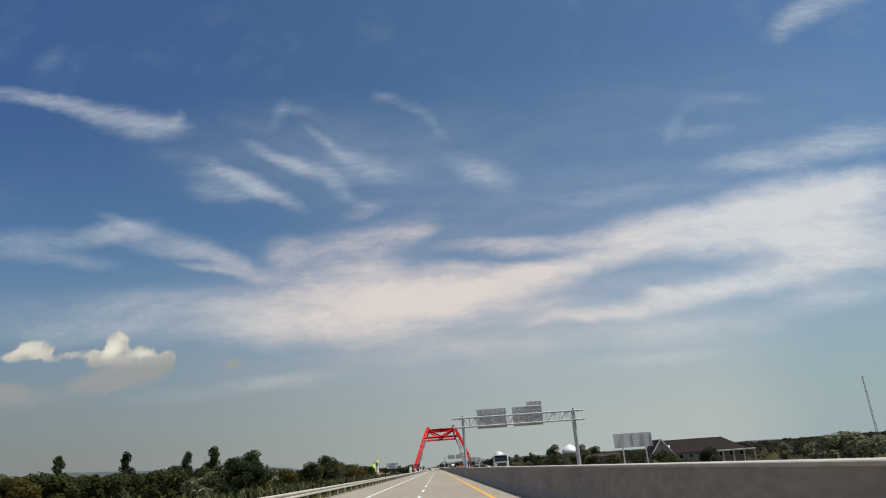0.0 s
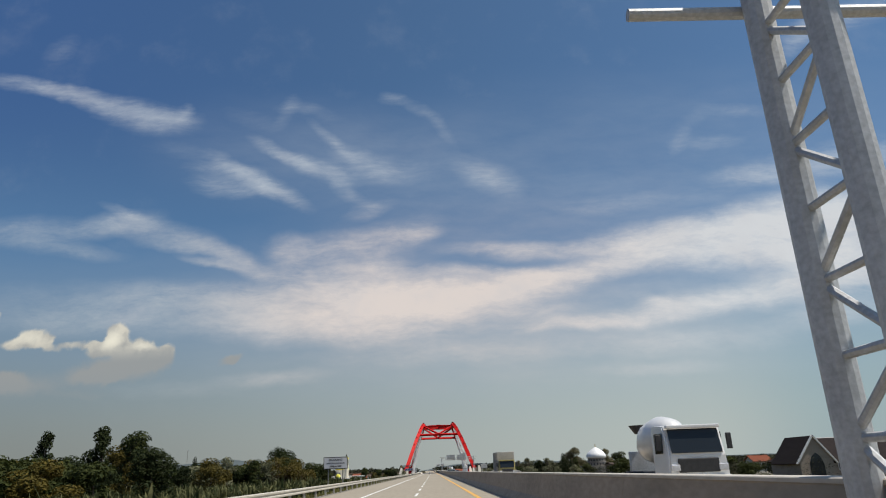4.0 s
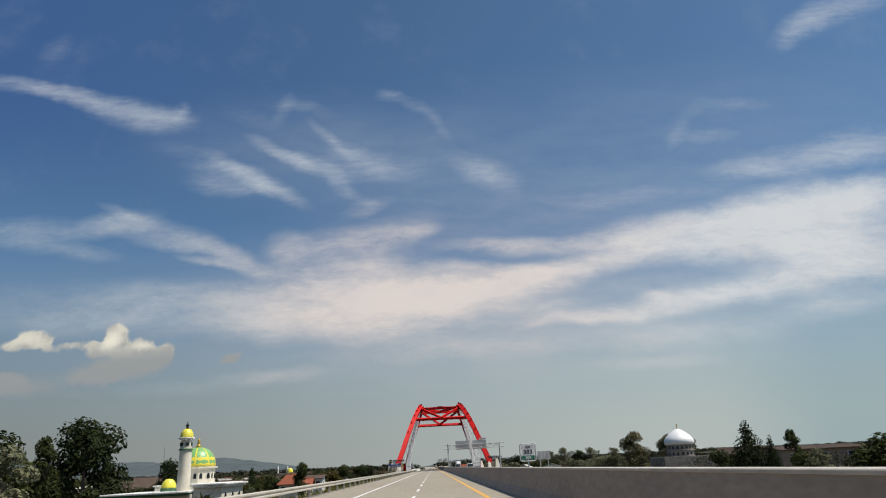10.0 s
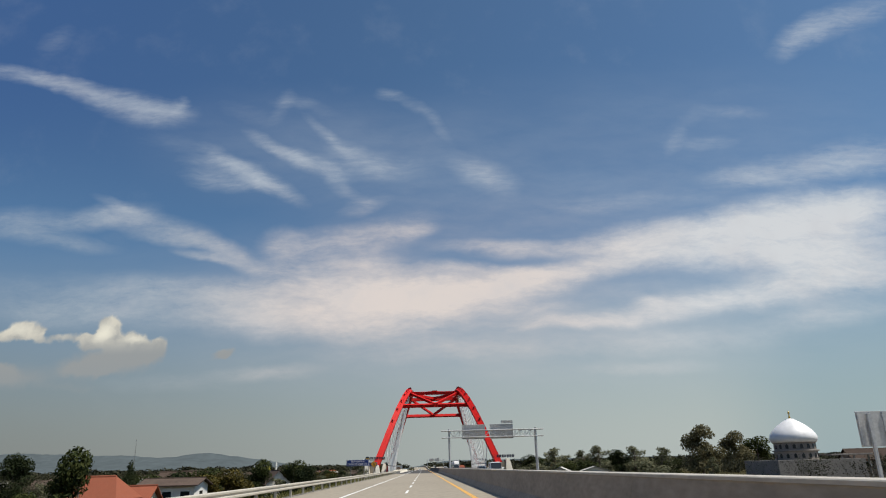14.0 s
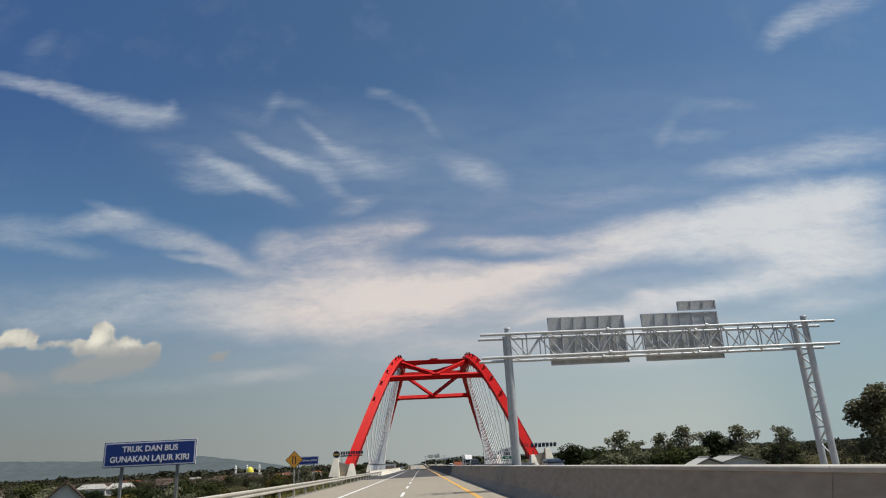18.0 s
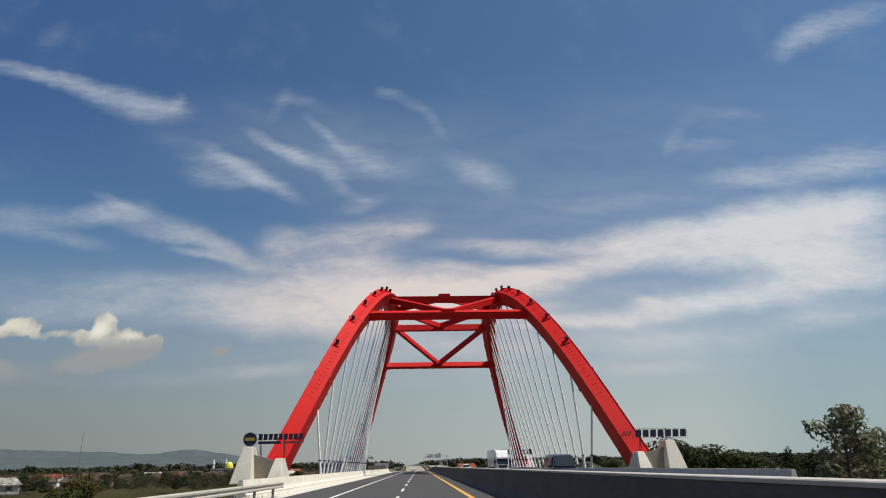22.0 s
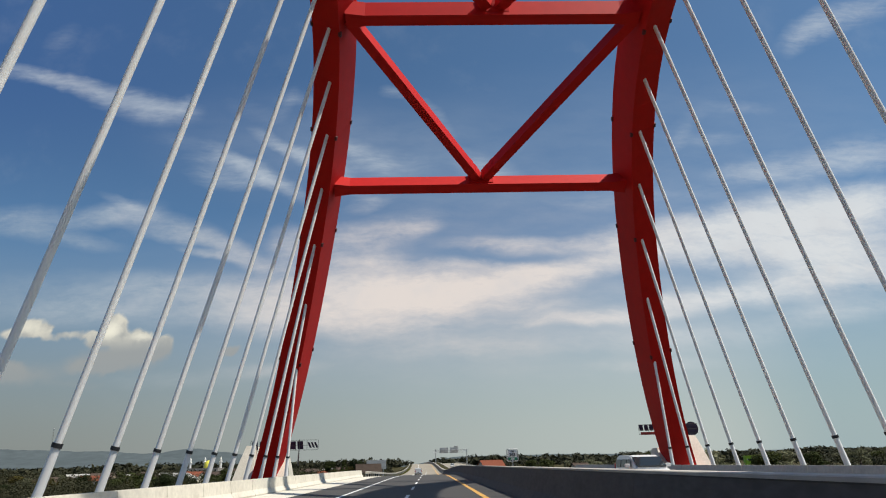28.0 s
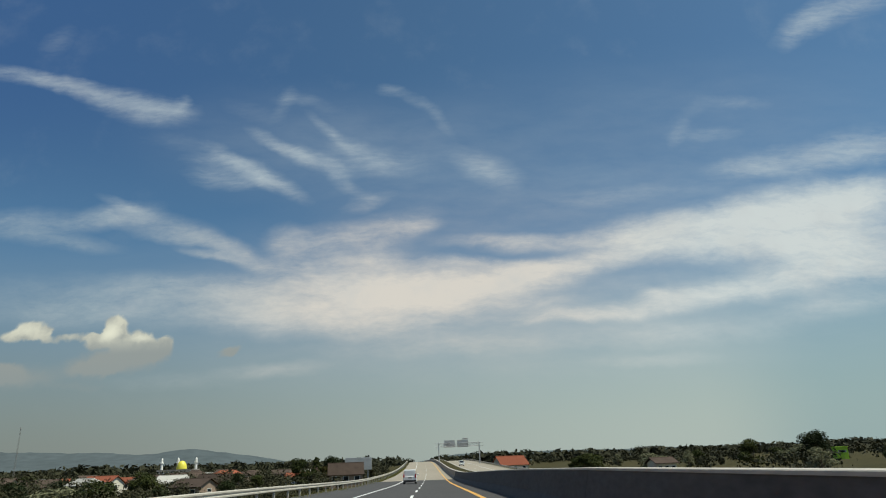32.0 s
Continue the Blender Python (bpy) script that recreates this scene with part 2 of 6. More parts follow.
# broad thin veil round the bands
broad = gather(wispy, ((0.28, 0.40, 6, 0.55, 0.10, 0.13), (-0.12, 0.50, -8, 0.36, 0.12, 0.13), (0.42, 0.54, 3, 0.60, 0.14, 0.09), (-0.05, 0.25, 0, 0.70, 0.13, 0.15), (0.55, 0.30, 8, 0.50, 0.13, 0.18), (0.25, 0.17, 2, 0.60, 0.09, 0.14)))
broad = wmath("MULTIPLY", broad, wrange(fibre_band, 0.3, 0.7, 0.6, 1.3, False))
thin = wmath("ADD", wmath("ADD", wisps, bands), broad)
veil = wmath("MULTIPLY", wrange(mottle, 0.5, 0.8), 0.06)
thin = wmath("MAXIMUM", thin, veil)
thin = wmath("MULTIPLY", thin, wrange(sv, 0.03, 0.14))
thin = wmath("MINIMUM", thin, 0.93)
heap = gather(puffy, HEAPS, 1.5)
heap = wrange(heap, 0.09, 0.42)

sky = wnode("ShaderNodeTexSky", sky_type="NISHITA", sun_disc=False)
sky.sun_elevation, sky.sun_rotation = SUN_ELEV, SUN_TURN
sky.air_density, sky.dust_density, sky.ozone_density = 1.0, 1.2, 2.0
tint = wnode("ShaderNodeMix", data_type="RGBA", blend_type="MULTIPLY")
tint.inputs[0].default_value = 1.0
wt.links.new(sky.outputs[0], tint.inputs[6])
tint.inputs[7].default_value = (0.76, 1.03, 1.16, 1)
# the side away from the sun is deeper
sky_c = wmix(wmath("MULTIPLY", wrange(su, -0.8, 0.1, 0.62, 0.0), wrange(sv, 0.36, 0.66)), tint.outputs[2], (0.58, 1.42, 3.75))
SKY = 0.075
G = 1 / SKY
up = sep.outputs[2]
# haze thickens to the horizon; greyer to the west, milkier towards the sun
haze_c = wmix(wrange(su, -0.7, 0.45), (0.232 * G, 0.246 * G, 0.236 * G), (0.455 * G, 0.500 * G, 0.480 * G))
haze_c = wmix(wrange(su, 0.40, 0.62), haze_c, (0.34 * G, 0.425 * G, 0.440 * G))
base = wmix(wrange(up, 0.34, 0.0, 0.0, 0.92), sky_c, haze_c)
thin_c = wmix(wrange(su, -0.50, -0.12), (0.50 * G, 0.545 * G, 0.57 * G), (0.755 * G, 0.675 * G, 0.625 * G))
thin_c = wmix(wrange(su, 0.12, 0.5), thin_c, (0.68 * G, 0.695 * G, 0.705 * G))
thin_c = wmix(wrange(sv, 0.36, 0.46), thin_c, (0.60 * G, 0.645 * G, 0.68 * G))
thin_c = wmix(wmath("MULTIPLY", wrange(mottle, 0.42, 0.7), 0.45), thin_c, (0.58 * G, 0.58 * G, 0.60 * G))
base = wmix(thin, base, thin_c)
heap_shade = wrange(wnoise(puffy, 26.0, 4.0).outputs["Fac"], 0.30, 0.62)
heap_c = wmix(heap_shade, (0.40 * G, 0.40 * G, 0.375 * G), (0.68 * G, 0.645 * G, 0.545 * G))
heap_c = wmix(wrange(sv, 0.170, 0.210), (0.315 * G, 0.33 * G, 0.33 * G), heap_c)
# the sunlit heads of the heaps
heads = gather(puffy, ((-0.483, 0.207, 60, 0.018, 0.014, 1.0), (-0.438, 0.199, 0, 0.020, 0.010, 0.7), (-0.610, 0.214, 0, 0.026, 0.010, 0.5)), 1.4)
heap_c = wmix(wmath("MINIMUM", heads, 1.0), heap_c, (0.86 * G, 0.82 * G, 0.68 * G))
base = wmix(wmath("MULTIPLY", heap, wrange(sv, 0.08, 0.17, 0.35, 0.92)), base, heap_c)
bg = wnode("ShaderNodeBackground", Strength=SKY)
wt.links.new(base, bg.inputs[0])
wout = wnode("ShaderNodeOutputWorld")
wt.links.new(bg.outputs[0], wout.inputs[0])

sun = new("sun", bpy.data.lights.new("sun", "SUN"))
sun.data.energy, sun.data.angle, sun.data.color = 5.0, radians(0.55), (1.0, 0.94, 0.84)
sun.matrix_world = look((0, 0, 0), (-math.sin(SUN_TURN) * math.cos(SUN_ELEV), -math.cos(SUN_TURN) * math.cos(SUN_ELEV), -math.sin(SUN_ELEV)))
sun.location = (200, 300, 300)

# ---- materials ----


def material(name, color, rough=0.7, metal=0.0, grain=6.0, vary=0.25, stain=0.35, stain_scale=0.35, bump=0.15, dark=None, stretch=(1, 1, 1), random_tone=0.0, coat=0.0, gloss=0.5):
    """A surface with fine grain, larger stains and a little relief."""
    m = bpy.data.materials.new(name)
    m.use_nodes = True
    nt = m.node_tree
    b = nt.nodes["Principled BSDF"]
    b.inputs["Roughness"].default_value, b.inputs["Metallic"].default_value = rough, metal
    b.inputs["Coat Weight"].default_value = coat
    b.inputs["Specular IOR Level"].default_value = gloss
    geo = nt.nodes.new("ShaderNodeNewGeometry")
    mp = nt.nodes.new("ShaderNodeMapping")
    mp.inputs["Scale"].default_value = stretch
    nt.links.new(geo.outputs["Position"], mp.inputs["Vector"])
    fine = nt.nodes.new("ShaderNodeTexNoise")
    fine.inputs["Scale"].default_value, fine.inputs["Detail"].default_value = grain, 5
    big = nt.nodes.new("ShaderNodeTexNoise")
    big.inputs["Scale"].default_value, big.inputs["Detail"].default_value, big.inputs["Roughness"].default_value = stain_scale, 6, 0.65
    for n in (fine, big):
        nt.links.new(mp.outputs[0], n.inputs["Vector"])
    dark = dark or tuple(c * 0.5 for c in color)
    r1 = nt.nodes.new("ShaderNodeMapRange")
    nt.links.new(big.outputs["Fac"], r1.inputs[0])
    for i, v in enumerate((0.45, 0.75, 0.0, stain)):
        r1.inputs[i + 1].default_value = v
    mix = nt.nodes.new("ShaderNodeMix")
    mix.data_type = "RGBA"
    nt.links.new(r1.outputs[0], mix.inputs[0])
    mix.inputs[6].default_value, mix.inputs[7].default_value = (*color, 1), (*dark, 1)
    r2 = nt.nodes.new("ShaderNodeMapRange")
    nt.links.new(fine.outputs["Fac"], r2.inputs[0])
    for i, v in enumerate((0.3, 0.7, 1 - vary, 1 + vary)):
        r2.inputs[i + 1].default_value = v
    val = r2.outputs[0]
    if random_tone:
        info = nt.nodes.new("ShaderNodeObjectInfo")
        r3 = nt.nodes.new("ShaderNodeMapRange")
        nt.links.new(info.outputs["Random"], r3.inputs[0])
        r3.inputs[3].default_value, r3.inputs[4].default_value = 1 - random_tone, 1 + random_tone
        mu = nt.nodes.new("ShaderNodeMath")
        mu.operation = "MULTIPLY"
        nt.links.new(val, mu.inputs[0])
        nt.links.new(r3.outputs[0], mu.inputs[1])
        val = mu.outputs[0]
    vm = nt.nodes.new("ShaderNodeVectorMath")
    vm.operation = "SCALE"
    nt.links.new(mix.outputs[2], vm.inputs[0])
    nt.links.new(val, vm.inputs["Scale"])
    nt.links.new(vm.outputs[0], b.inputs["Base Color"])
    if bump:
        bp = nt.nodes.new("ShaderNodeBump")
        bp.inputs["Strength"].default_value, bp.inputs["Distance"].default_value = bump, 0.02
        nt.links.new(fine.outputs["Fac"], bp.inputs["Height"])
        nt.links.new(bp.outputs[0], b.inputs["Normal"])
    return m


def leafy(name, color, dark, through_light=0.25):
    """Leaves: each one its own tone, a little light passes through."""
    m = bpy.data.materials.new(name)
    m.use_nodes = True
    nt = m.node_tree
    b = nt.nodes["Principled BSDF"]
    b.inputs["Roughness"].default_value = 0.75
    b.inputs["Specular IOR Level"].default_value = 0.15
    geo, info = nt.nodes.new("ShaderNodeNewGeometry"), nt.nodes.new("ShaderNodeObjectInfo")
    mix = nt.nodes.new("ShaderNodeMix")
    mix.data_type = "RGBA"
    add = nt.nodes.new("ShaderNodeMath")
    add.operation = "MULTIPLY_ADD"
    nt.links.new(geo.outputs["Random Per Island"], add.inputs[0])
    add.inputs[1].default_value = 0.65
    half = nt.nodes.new("ShaderNodeMath")
    half.operation = "MULTIPLY"
    nt.links.new(info.outputs["Random"], half.inputs[0])
    half.inputs[1].default_value = 0.35
    nt.links.new(half.outputs[0], add.inputs[2])
    nt.links.new(add.outputs[0], mix.inputs[0])
    mix.inputs[6].default_value, mix.inputs[7].default_value = (*dark, 1), (*color, 1)
    nt.links.new(mix.outputs[2], b.inputs["Base Color"])
    tr = nt.nodes.new("ShaderNodeBsdfTranslucent")
    nt.links.new(mix.outputs[2], tr.inputs["Color"])
    ms = nt.nodes.new("ShaderNodeMixShader")
    ms.inputs[0].default_value = through_light
    nt.links.new(b.outputs[0], ms.inputs[1])
    nt.links.new(tr.outputs[0], ms.inputs[2])
    nt.links.new(ms.outputs[0], nt.nodes["Material Output"].inputs["Surface"])
    return m


def glass(name, color=(0.02, 0.025, 0.03)):
    m = bpy.data.materials.new(name)
    m.use_nodes = True
    b = m.node_tree.nodes["Principled BSDF"]
    b.inputs["Base Color"].default_value = (*color, 1)
    b.inputs["Roughness"].default_value = 0.035
    b.inputs["Specular IOR Level"].default_value = 0.35
    return m


CONCRETE_ROAD = material("road concrete", (0.285, 0.248, 0.190), 0.85, grain=3.0, vary=0.10, stain=0.45, stain_scale=0.12, bump=0.25, dark=(0.20, 0.172, 0.132), stretch=(1, 0.25, 1))
ASPHALT = material("asphalt", (0.048, 0.045, 0.043), 0.9, grain=14.0, vary=0.3, stain=0.5, stain_scale=0.2, bump=0.35, dark=(0.066, 0.062, 0.058), stretch=(1, 0.2, 1))
BARRIER_C = material("barrier concrete", (0.31, 0.262, 0.205), 0.85, grain=5.0, vary=0.14, stain=0.7, stain_scale=0.5, bump=0.2, dark=(0.17, 0.15, 0.12), stretch=(1, 0.5, 1.6))
# barrier concrete again, with the shade along the asphalt put into its colour
BARRIER_SHADED = material("grimy barrier concrete", (0.088, 0.079, 0.071), 0.9, grain=5.0, vary=0.16, stain=0.7, stain_scale=0.5, bump=0.2, dark=(0.052, 0.046, 0.041), stretch=(1, 0.5, 1.6))
BRIDGE_C = material("bridge concrete", (0.62, 0.58, 0.49), 0.8, grain=5.0, vary=0.10, stain=0.6, stain_scale=0.5, bump=0.15, dark=(0.45, 0.41, 0.34))
WHITE_LINE = material("white road paint", (0.72, 0.72, 0.70), 0.7, grain=9, vary=0.12, stain=0.6, stain_scale=1.2, dark=(0.45, 0.43, 0.4))
YELLOW_LINE = material("yellow road paint", (0.66, 0.35, 0.055), 0.7, grain=9, vary=0.2, stain=0.8, stain_scale=0.9, dark=(0.38, 0.27, 0.13))
RED = material("red bridge paint", (0.55, 0.012, 0.010), 0.62, grain=1.2, vary=0.05, stain=0.3, stain_scale=0.25, bump=0.02, dark=(0.50, 0.010, 0.009), gloss=0.15)
RED_DARK = material("dark red lamp paint", (0.10, 0.006, 0.008), 0.6, bump=0.0)
CABLE = material("white cable sheath", (0.90, 0.89, 0.86), 0.35, grain=0.5, vary=0.02, stain=0.2, stain_scale=0.12, bump=0.0, dark=(0.72, 0.69, 0.62))
BLACK = material("black rubber", (0.02, 0.02, 0.022), 0.6)
STEEL = material("galvanised steel", (0.50, 0.51, 0.52), 0.6, 0.35, grain=18, vary=0.14, stain=0.4, stain_scale=1.5)
DULL_STEEL = material("weathered sign back", (0.50, 0.505, 0.50), 0.7, 0.1, grain=10, vary=0.12, stain=0.5, stain_scale=0.8)
# darker steel: the shadow side of the sign posts is put into the colour
SHADED_STEEL = material("dull grey post", (0.20, 0.195, 0.18), 0.7, 0.0, grain=18, vary=0.14, stain=0.5, stain_scale=1.2)
RAIL_STEEL = material("weathered galvanised rail", (0.44, 0.41, 0.35), 0.7, 0.0, grain=18, vary=0.14, stain=0.6, stain_scale=1.2, dark=(0.27, 0.245, 0.20))
GRASS = material("dry grass verge", (0.050, 0.042, 0.015), 0.95, grain=2.2, vary=0.4, stain=0.85, stain_scale=0.05, bump=0.6, dark=(0.020, 0.023, 0.008), gloss=0.1)

# ---- helpers for meshes ----


def part(name, bm, mat, parent=None, label="", smooth=False):
    """Links a bmesh as one mesh object, under a thing or a part."""
    me = bpy.data.meshes.new(name)
    bm.normal_update()
    bm.to_mesh(me)
    bm.free()
    if smooth:
        me.polygons.foreach_set("use_smooth", [True] * len(me.polygons))
    me.materials.append(mat)
    ob = new(name, me)
    ob.parent = parent
    if label:
        ob["label"] = label
    return ob


def thing(name, label, category, at=(0, 0, 0), turn=0, group="", kind=""):
    ob = new(name)
    ob.matrix_basis = pose(*at, 0, 0, turn)
    return tagged(ob, label, category, group, kind)


def share(ob, at, parent=None, turn=0, name=""):
    """One more object on the mesh of a piece."""
    o = new(name or ob.name.split(".")[0], ob.data)
    o.parent = parent if parent is not None else ob.parent
    o.matrix_basis = pose(*at, 0, 0, turn)
    return o


def box(x0, y0, z0, x1, y1, z1, bevel=0.0, bm=None):
    b = bm or bmesh.new()
    r = bmesh.ops.create_cube(b, size=1)["verts"]
    for v in r:
        v.co = Vector((x0 + (v.co.x + 0.5) * (x1 - x0), y0 + (v.co.y + 0.5) * (y1 - y0), z0 + (v.co.z + 0.5) * (z1 - z0)))
    if bevel:
        es = list({e for v in r for e in v.link_edges})
        bmesh.ops.bevel(b, geom=es, offset=bevel, segments=2, affect="EDGES", profile=0.5)
    return b


def rod(a, b, r0, r1=None, sides=10, bm=None, caps=True):
    a, b = Vector(a), Vector(b)
    m = bm or bmesh.new()
    d = b - a
    turn = d.to_track_quat("Z", "Y").to_matrix()
    r1 = r0 if r1 is None else r1
    n = max(1, int(d.length / 1.6))
    ring0 = [turn @ Vector((math.cos(2 * math.pi * k / sides), math.sin(2 * math.pi * k / sides), 0)) for k in range(sides)]
    prev = None
    for j in range(n + 1):
        f = j / n
        ring = [m.verts.new(a + d * f + v * (r0 + (r1 - r0) * f)) for v in ring0]
        if prev:
            for k in range(sides):
                m.faces.new((prev[k], prev[(k + 1) % sides], ring[(k + 1) % sides], ring[k]))
        elif caps:
            m.faces.new(ring[::-1])
        prev = ring
    if caps:
        m.faces.new(prev)
    return m


def beam(a, b, w, h, bm=None, bevel=0.03, upward=(0, 0, 1)):
    """A box girder from a to b, w wide and h high."""
    a, b = Vector(a), Vector(b)
    m = bm or bmesh.new()
    f = (b - a).normalized()
    s = f.cross(Vector(upward)).normalized()
    u = s.cross(f)
    rows = []
    for p in (a, b):
        rows.append([m.verts.new(p + s * i * w / 2 + u * j * h / 2) for i, j in ((-1, -1), (1, -1), (1, 1), (-1, 1))])
    for k in range(4):
        m.faces.new((rows[0][k], rows[0][(k + 1) % 4], rows[1][(k + 1) % 4], rows[1][k]))
    m.faces.new(rows[0][::-1])
    m.faces.new(rows[1])
    bmesh.ops.recalc_face_normals(m, faces=m.faces)
    return m


def prism(outline, axis, a, b, bm=None):
    """An outline of (p, q) pairs drawn out along x or y or z from a to b."""
    m = bm or bmesh.new()
    def at(p, q, s):
        return {"x": (s, p, q), "y": (p, s, q), "z": (p, q, s)}[axis]
    v0 = [m.verts.new(at(p, q, a)) for p, q in outline]
    v1 = [m.verts.new(at(p, q, b)) for p, q in outline]
    n = len(outline)
    for k in range(n):
        m.faces.new((v0[k], v0[(k + 1) % n], v1[(k + 1) % n], v1[k]))
    m.faces.new(v0[::-1])
    m.faces.new(v1)
    bmesh.ops.recalc_face_normals(m, faces=m.faces)
    return m


def lathe(profile, sides=24, bm=None, at=(0, 0, 0)):
    """Radius and height pairs turned round an upright axis."""
    m = bm or bmesh.new()
    rings = []
    for r, z in profile:
        if r < 1e-4:
            rings.append([m.verts.new((at[0], at[1], at[2] + z))])
        else:
            rings.append([m.verts.new((at[0] + r * math.cos(2 * math.pi * k / sides), at[1] + r * math.sin(2 * math.pi * k / sides), at[2] + z)) for k in range(sides)])
    for p, q in zip(rings, rings[1:]):
        for k in range(sides):
            a, b, c, d = p[k % len(p)], p[(k + 1) % len(p)], q[(k + 1) % len(q)], q[k % len(q)]
            vs = []
            for v in (a, b, c, d):
                if v not in vs:
                    vs.append(v)
            if len(vs) > 2:
                m.faces.new(vs)
    for ring in (rings[0], rings[-1]):
        if len(ring) > 1:
            m.faces.new(ring)
    bmesh.ops.recalc_face_normals(m, faces=m.faces)
    return m


def lettering(text, size, mat, parent, at, turn=0, name="lettering", label=""):
    """Raised letters, facing -y before the turn, centred."""
    cu = bpy.data.curves.new("letters", "FONT")
    cu.body, cu.size, cu.align_x, cu.align_y, cu.extrude, cu.resolution_u, cu.offset = text, size, "CENTER", "CENTER", 0.004, 2, size * 0.028
    tmp = new("tmp", cu)
    me = bpy.data.meshes.new_from_object(tmp.evaluated_get(bpy.context.evaluated_depsgraph_get()))
    bpy.data.objects.remove(tmp)
    me.materials.clear()
    me.materials.append(mat)
    ob = new(name, me)
    ob.parent = parent
    ob.matrix_basis = pose(*at, 90, 0, turn)
    if label:
        ob["label"] = label
    return ob


def smoothstep(a, b, x):
    t = min(1.0, max(0.0, (x - a) / (b - a)))
    return t * t * (3 - 2 * t)


# ---- the plan, in metres along the road ----
CENTRE = 5.55          # x of the middle of the motorway
BRIDGE_X = 5.45        # x of the middle of the bridge
NEAR, FAR = 518.05, 629.85  # feet of the arches
MID = (NEAR + FAR) / 2
LEFT_EDGE, RIGHT_EDGE = -7.9, 21.0
ASPHALT_FROM, ASPHALT_TO = 425.0, 735.0
ROAD_START, ROAD_END = -160.0, 1500.0


def road_z(y):
    """The road dips past the bridge, climbs gently and goes over a crest."""
    return -1.25 * smoothstep(628, 735, y) + 3.0 * smoothstep(760, 1000, y) - 6.0 * smoothstep(1040, 1500, y)


def road_x(y):
    """A slow bend to the left far ahead."""
    d = max(0.0, y - 760.0)
    return -d * d * 0.00006


def ground_z(x, y):
    """The land: the bank that carries the road, lower fields, the river bed under the bridge, far rises."""
    rx, rz = road_x(y), road_z(y)
    field = -1.9 - 2.9 * smoothstep(140, 230, y) + 0.5 * noise.noise(Vector((x * 0.012, y * 0.012, 0))) if x < CENTRE else -3.4 + 0.6 * noise.noise(Vector((x * 0.012, y * 0.012, 3)))
    d = max(LEFT_EDGE - 2.0 + rx - x, x - RIGHT_EDGE - 2.0 - rx)
    k = smoothstep(0.0, 9.0, d)
    z = (rz - 0.22) * (1 - k) + field * k
    valley = smoothstep(500, 530, y) * (1 - smoothstep(618, 650, y)) * (1 - smoothstep(120, 400, abs(x)))
    z = z * (1 - valley) + (-9.0) * valley
    far = math.hypot(x, y - 300)
    z += 8.0 * smoothstep(1500, 4300, far) * (0.5 + 0.5 * noise.noise(Vector((x * 0.0012, y * 0.0012, 7))))
    return z


def axis_steps(spans):
    out = []
    for a, b, n in spans:
        out += [a + (b - a) * k / n for k in range(n)]
    return out + [spans[-1][1]]


def sheet(name, xs, ys, fz, mat):
    nx = len(xs)
    vs = [(x, y, fz(x, y)) for y in ys for x in xs]
    fs = [(j * nx + i, j * nx + i + 1, (j + 1) * nx + i + 1, (j + 1) * nx + i) for j in range(len(ys) - 1) for i in range(nx - 1)]
    me = bpy.data.meshes.new(name)
    me.from_pydata(vs, [], fs)
    me.polygons.foreach_set("use_smooth", [True] * len(me.polygons))
    me.materials.append(mat)
    return new(name, me)


gx = axis_steps([(-4600, -800, 24), (-800, -120, 34), (-120, -30, 18), (-30, -8, 16), (-8, 22, 6), (22, 40, 12), (40, 120, 16), (120, 800, 34), (800, 4600, 24)])
gy = axis_steps([(-1200, -200, 12), (-200, 480, 85), (480, 660, 45), (660, 1500, 80), (1500, 4900, 34)])
tagged(sheet("ground", gx, gy, ground_z, GRASS), "dry green fields and grassy road bank", "ground", kind="structure")


def strip(name, x0, x1, y0, y1, mat, lift, label, category, step=10.0, depth=0.2):
    """A slab along the road that follows its rise and bend."""
    n = max(1, int((y1 - y0) / step))
    bm = bmesh.new()
    prev = None
    for k in range(n + 1):
        y = y0 + (y1 - y0) * k / n
        dx, z = road_x(y), road_z(y) + lift
        cur = [bm.verts.new(c) for c in ((x0 + dx, y, z), (x1 + dx, y, z), (x1 + dx, y, z - depth), (x0 + dx, y, z - depth))]
        if prev:
            for i in range(4):
                bm.faces.new((prev[i], prev[(i + 1) % 4], cur[(i + 1) % 4], cur[i]))
        else:
            bm.faces.new(cur[::-1])
        prev = cur
    bm.faces.new(prev)
    bmesh.ops.recalc_face_normals(bm, faces=bm.faces)
    return tagged(part(name, bm, mat), label, category, kind="structure")


for side, (xa, xb) in (("left", (LEFT_EDGE, 3.7)), ("right", (8.3, RIGHT_EDGE))):
    strip("road_" + side + "_concrete_1", xa, xb, ROAD_START, ASPHALT_FROM, CONCRETE_ROAD, 0.0, "pale concrete motorway carriageway", "road")
    strip("road_" + side + "_asphalt", xa - (1.2 if side == "left" else 0), xb + (0 if side == "left" else 1.2), ASPHALT_FROM, ASPHALT_TO, ASPHALT, 0.0, "dark asphalt carriageway across the bridge", "road")
    strip("road_" + side + "_concrete_2", xa, xb, ASPHALT_TO, ROAD_END, CONCRETE_ROAD, 0.0, "pale concrete motorway carriageway", "road")

# pale concrete gutter between the asphalt and the barrier on the bridge
strip("gutter", -9.25, -7.0, 462.0, 652.0, BRIDGE_C, 0.006, "pale concrete gutter beside the bridge barrier", "gutter", depth=0.03)

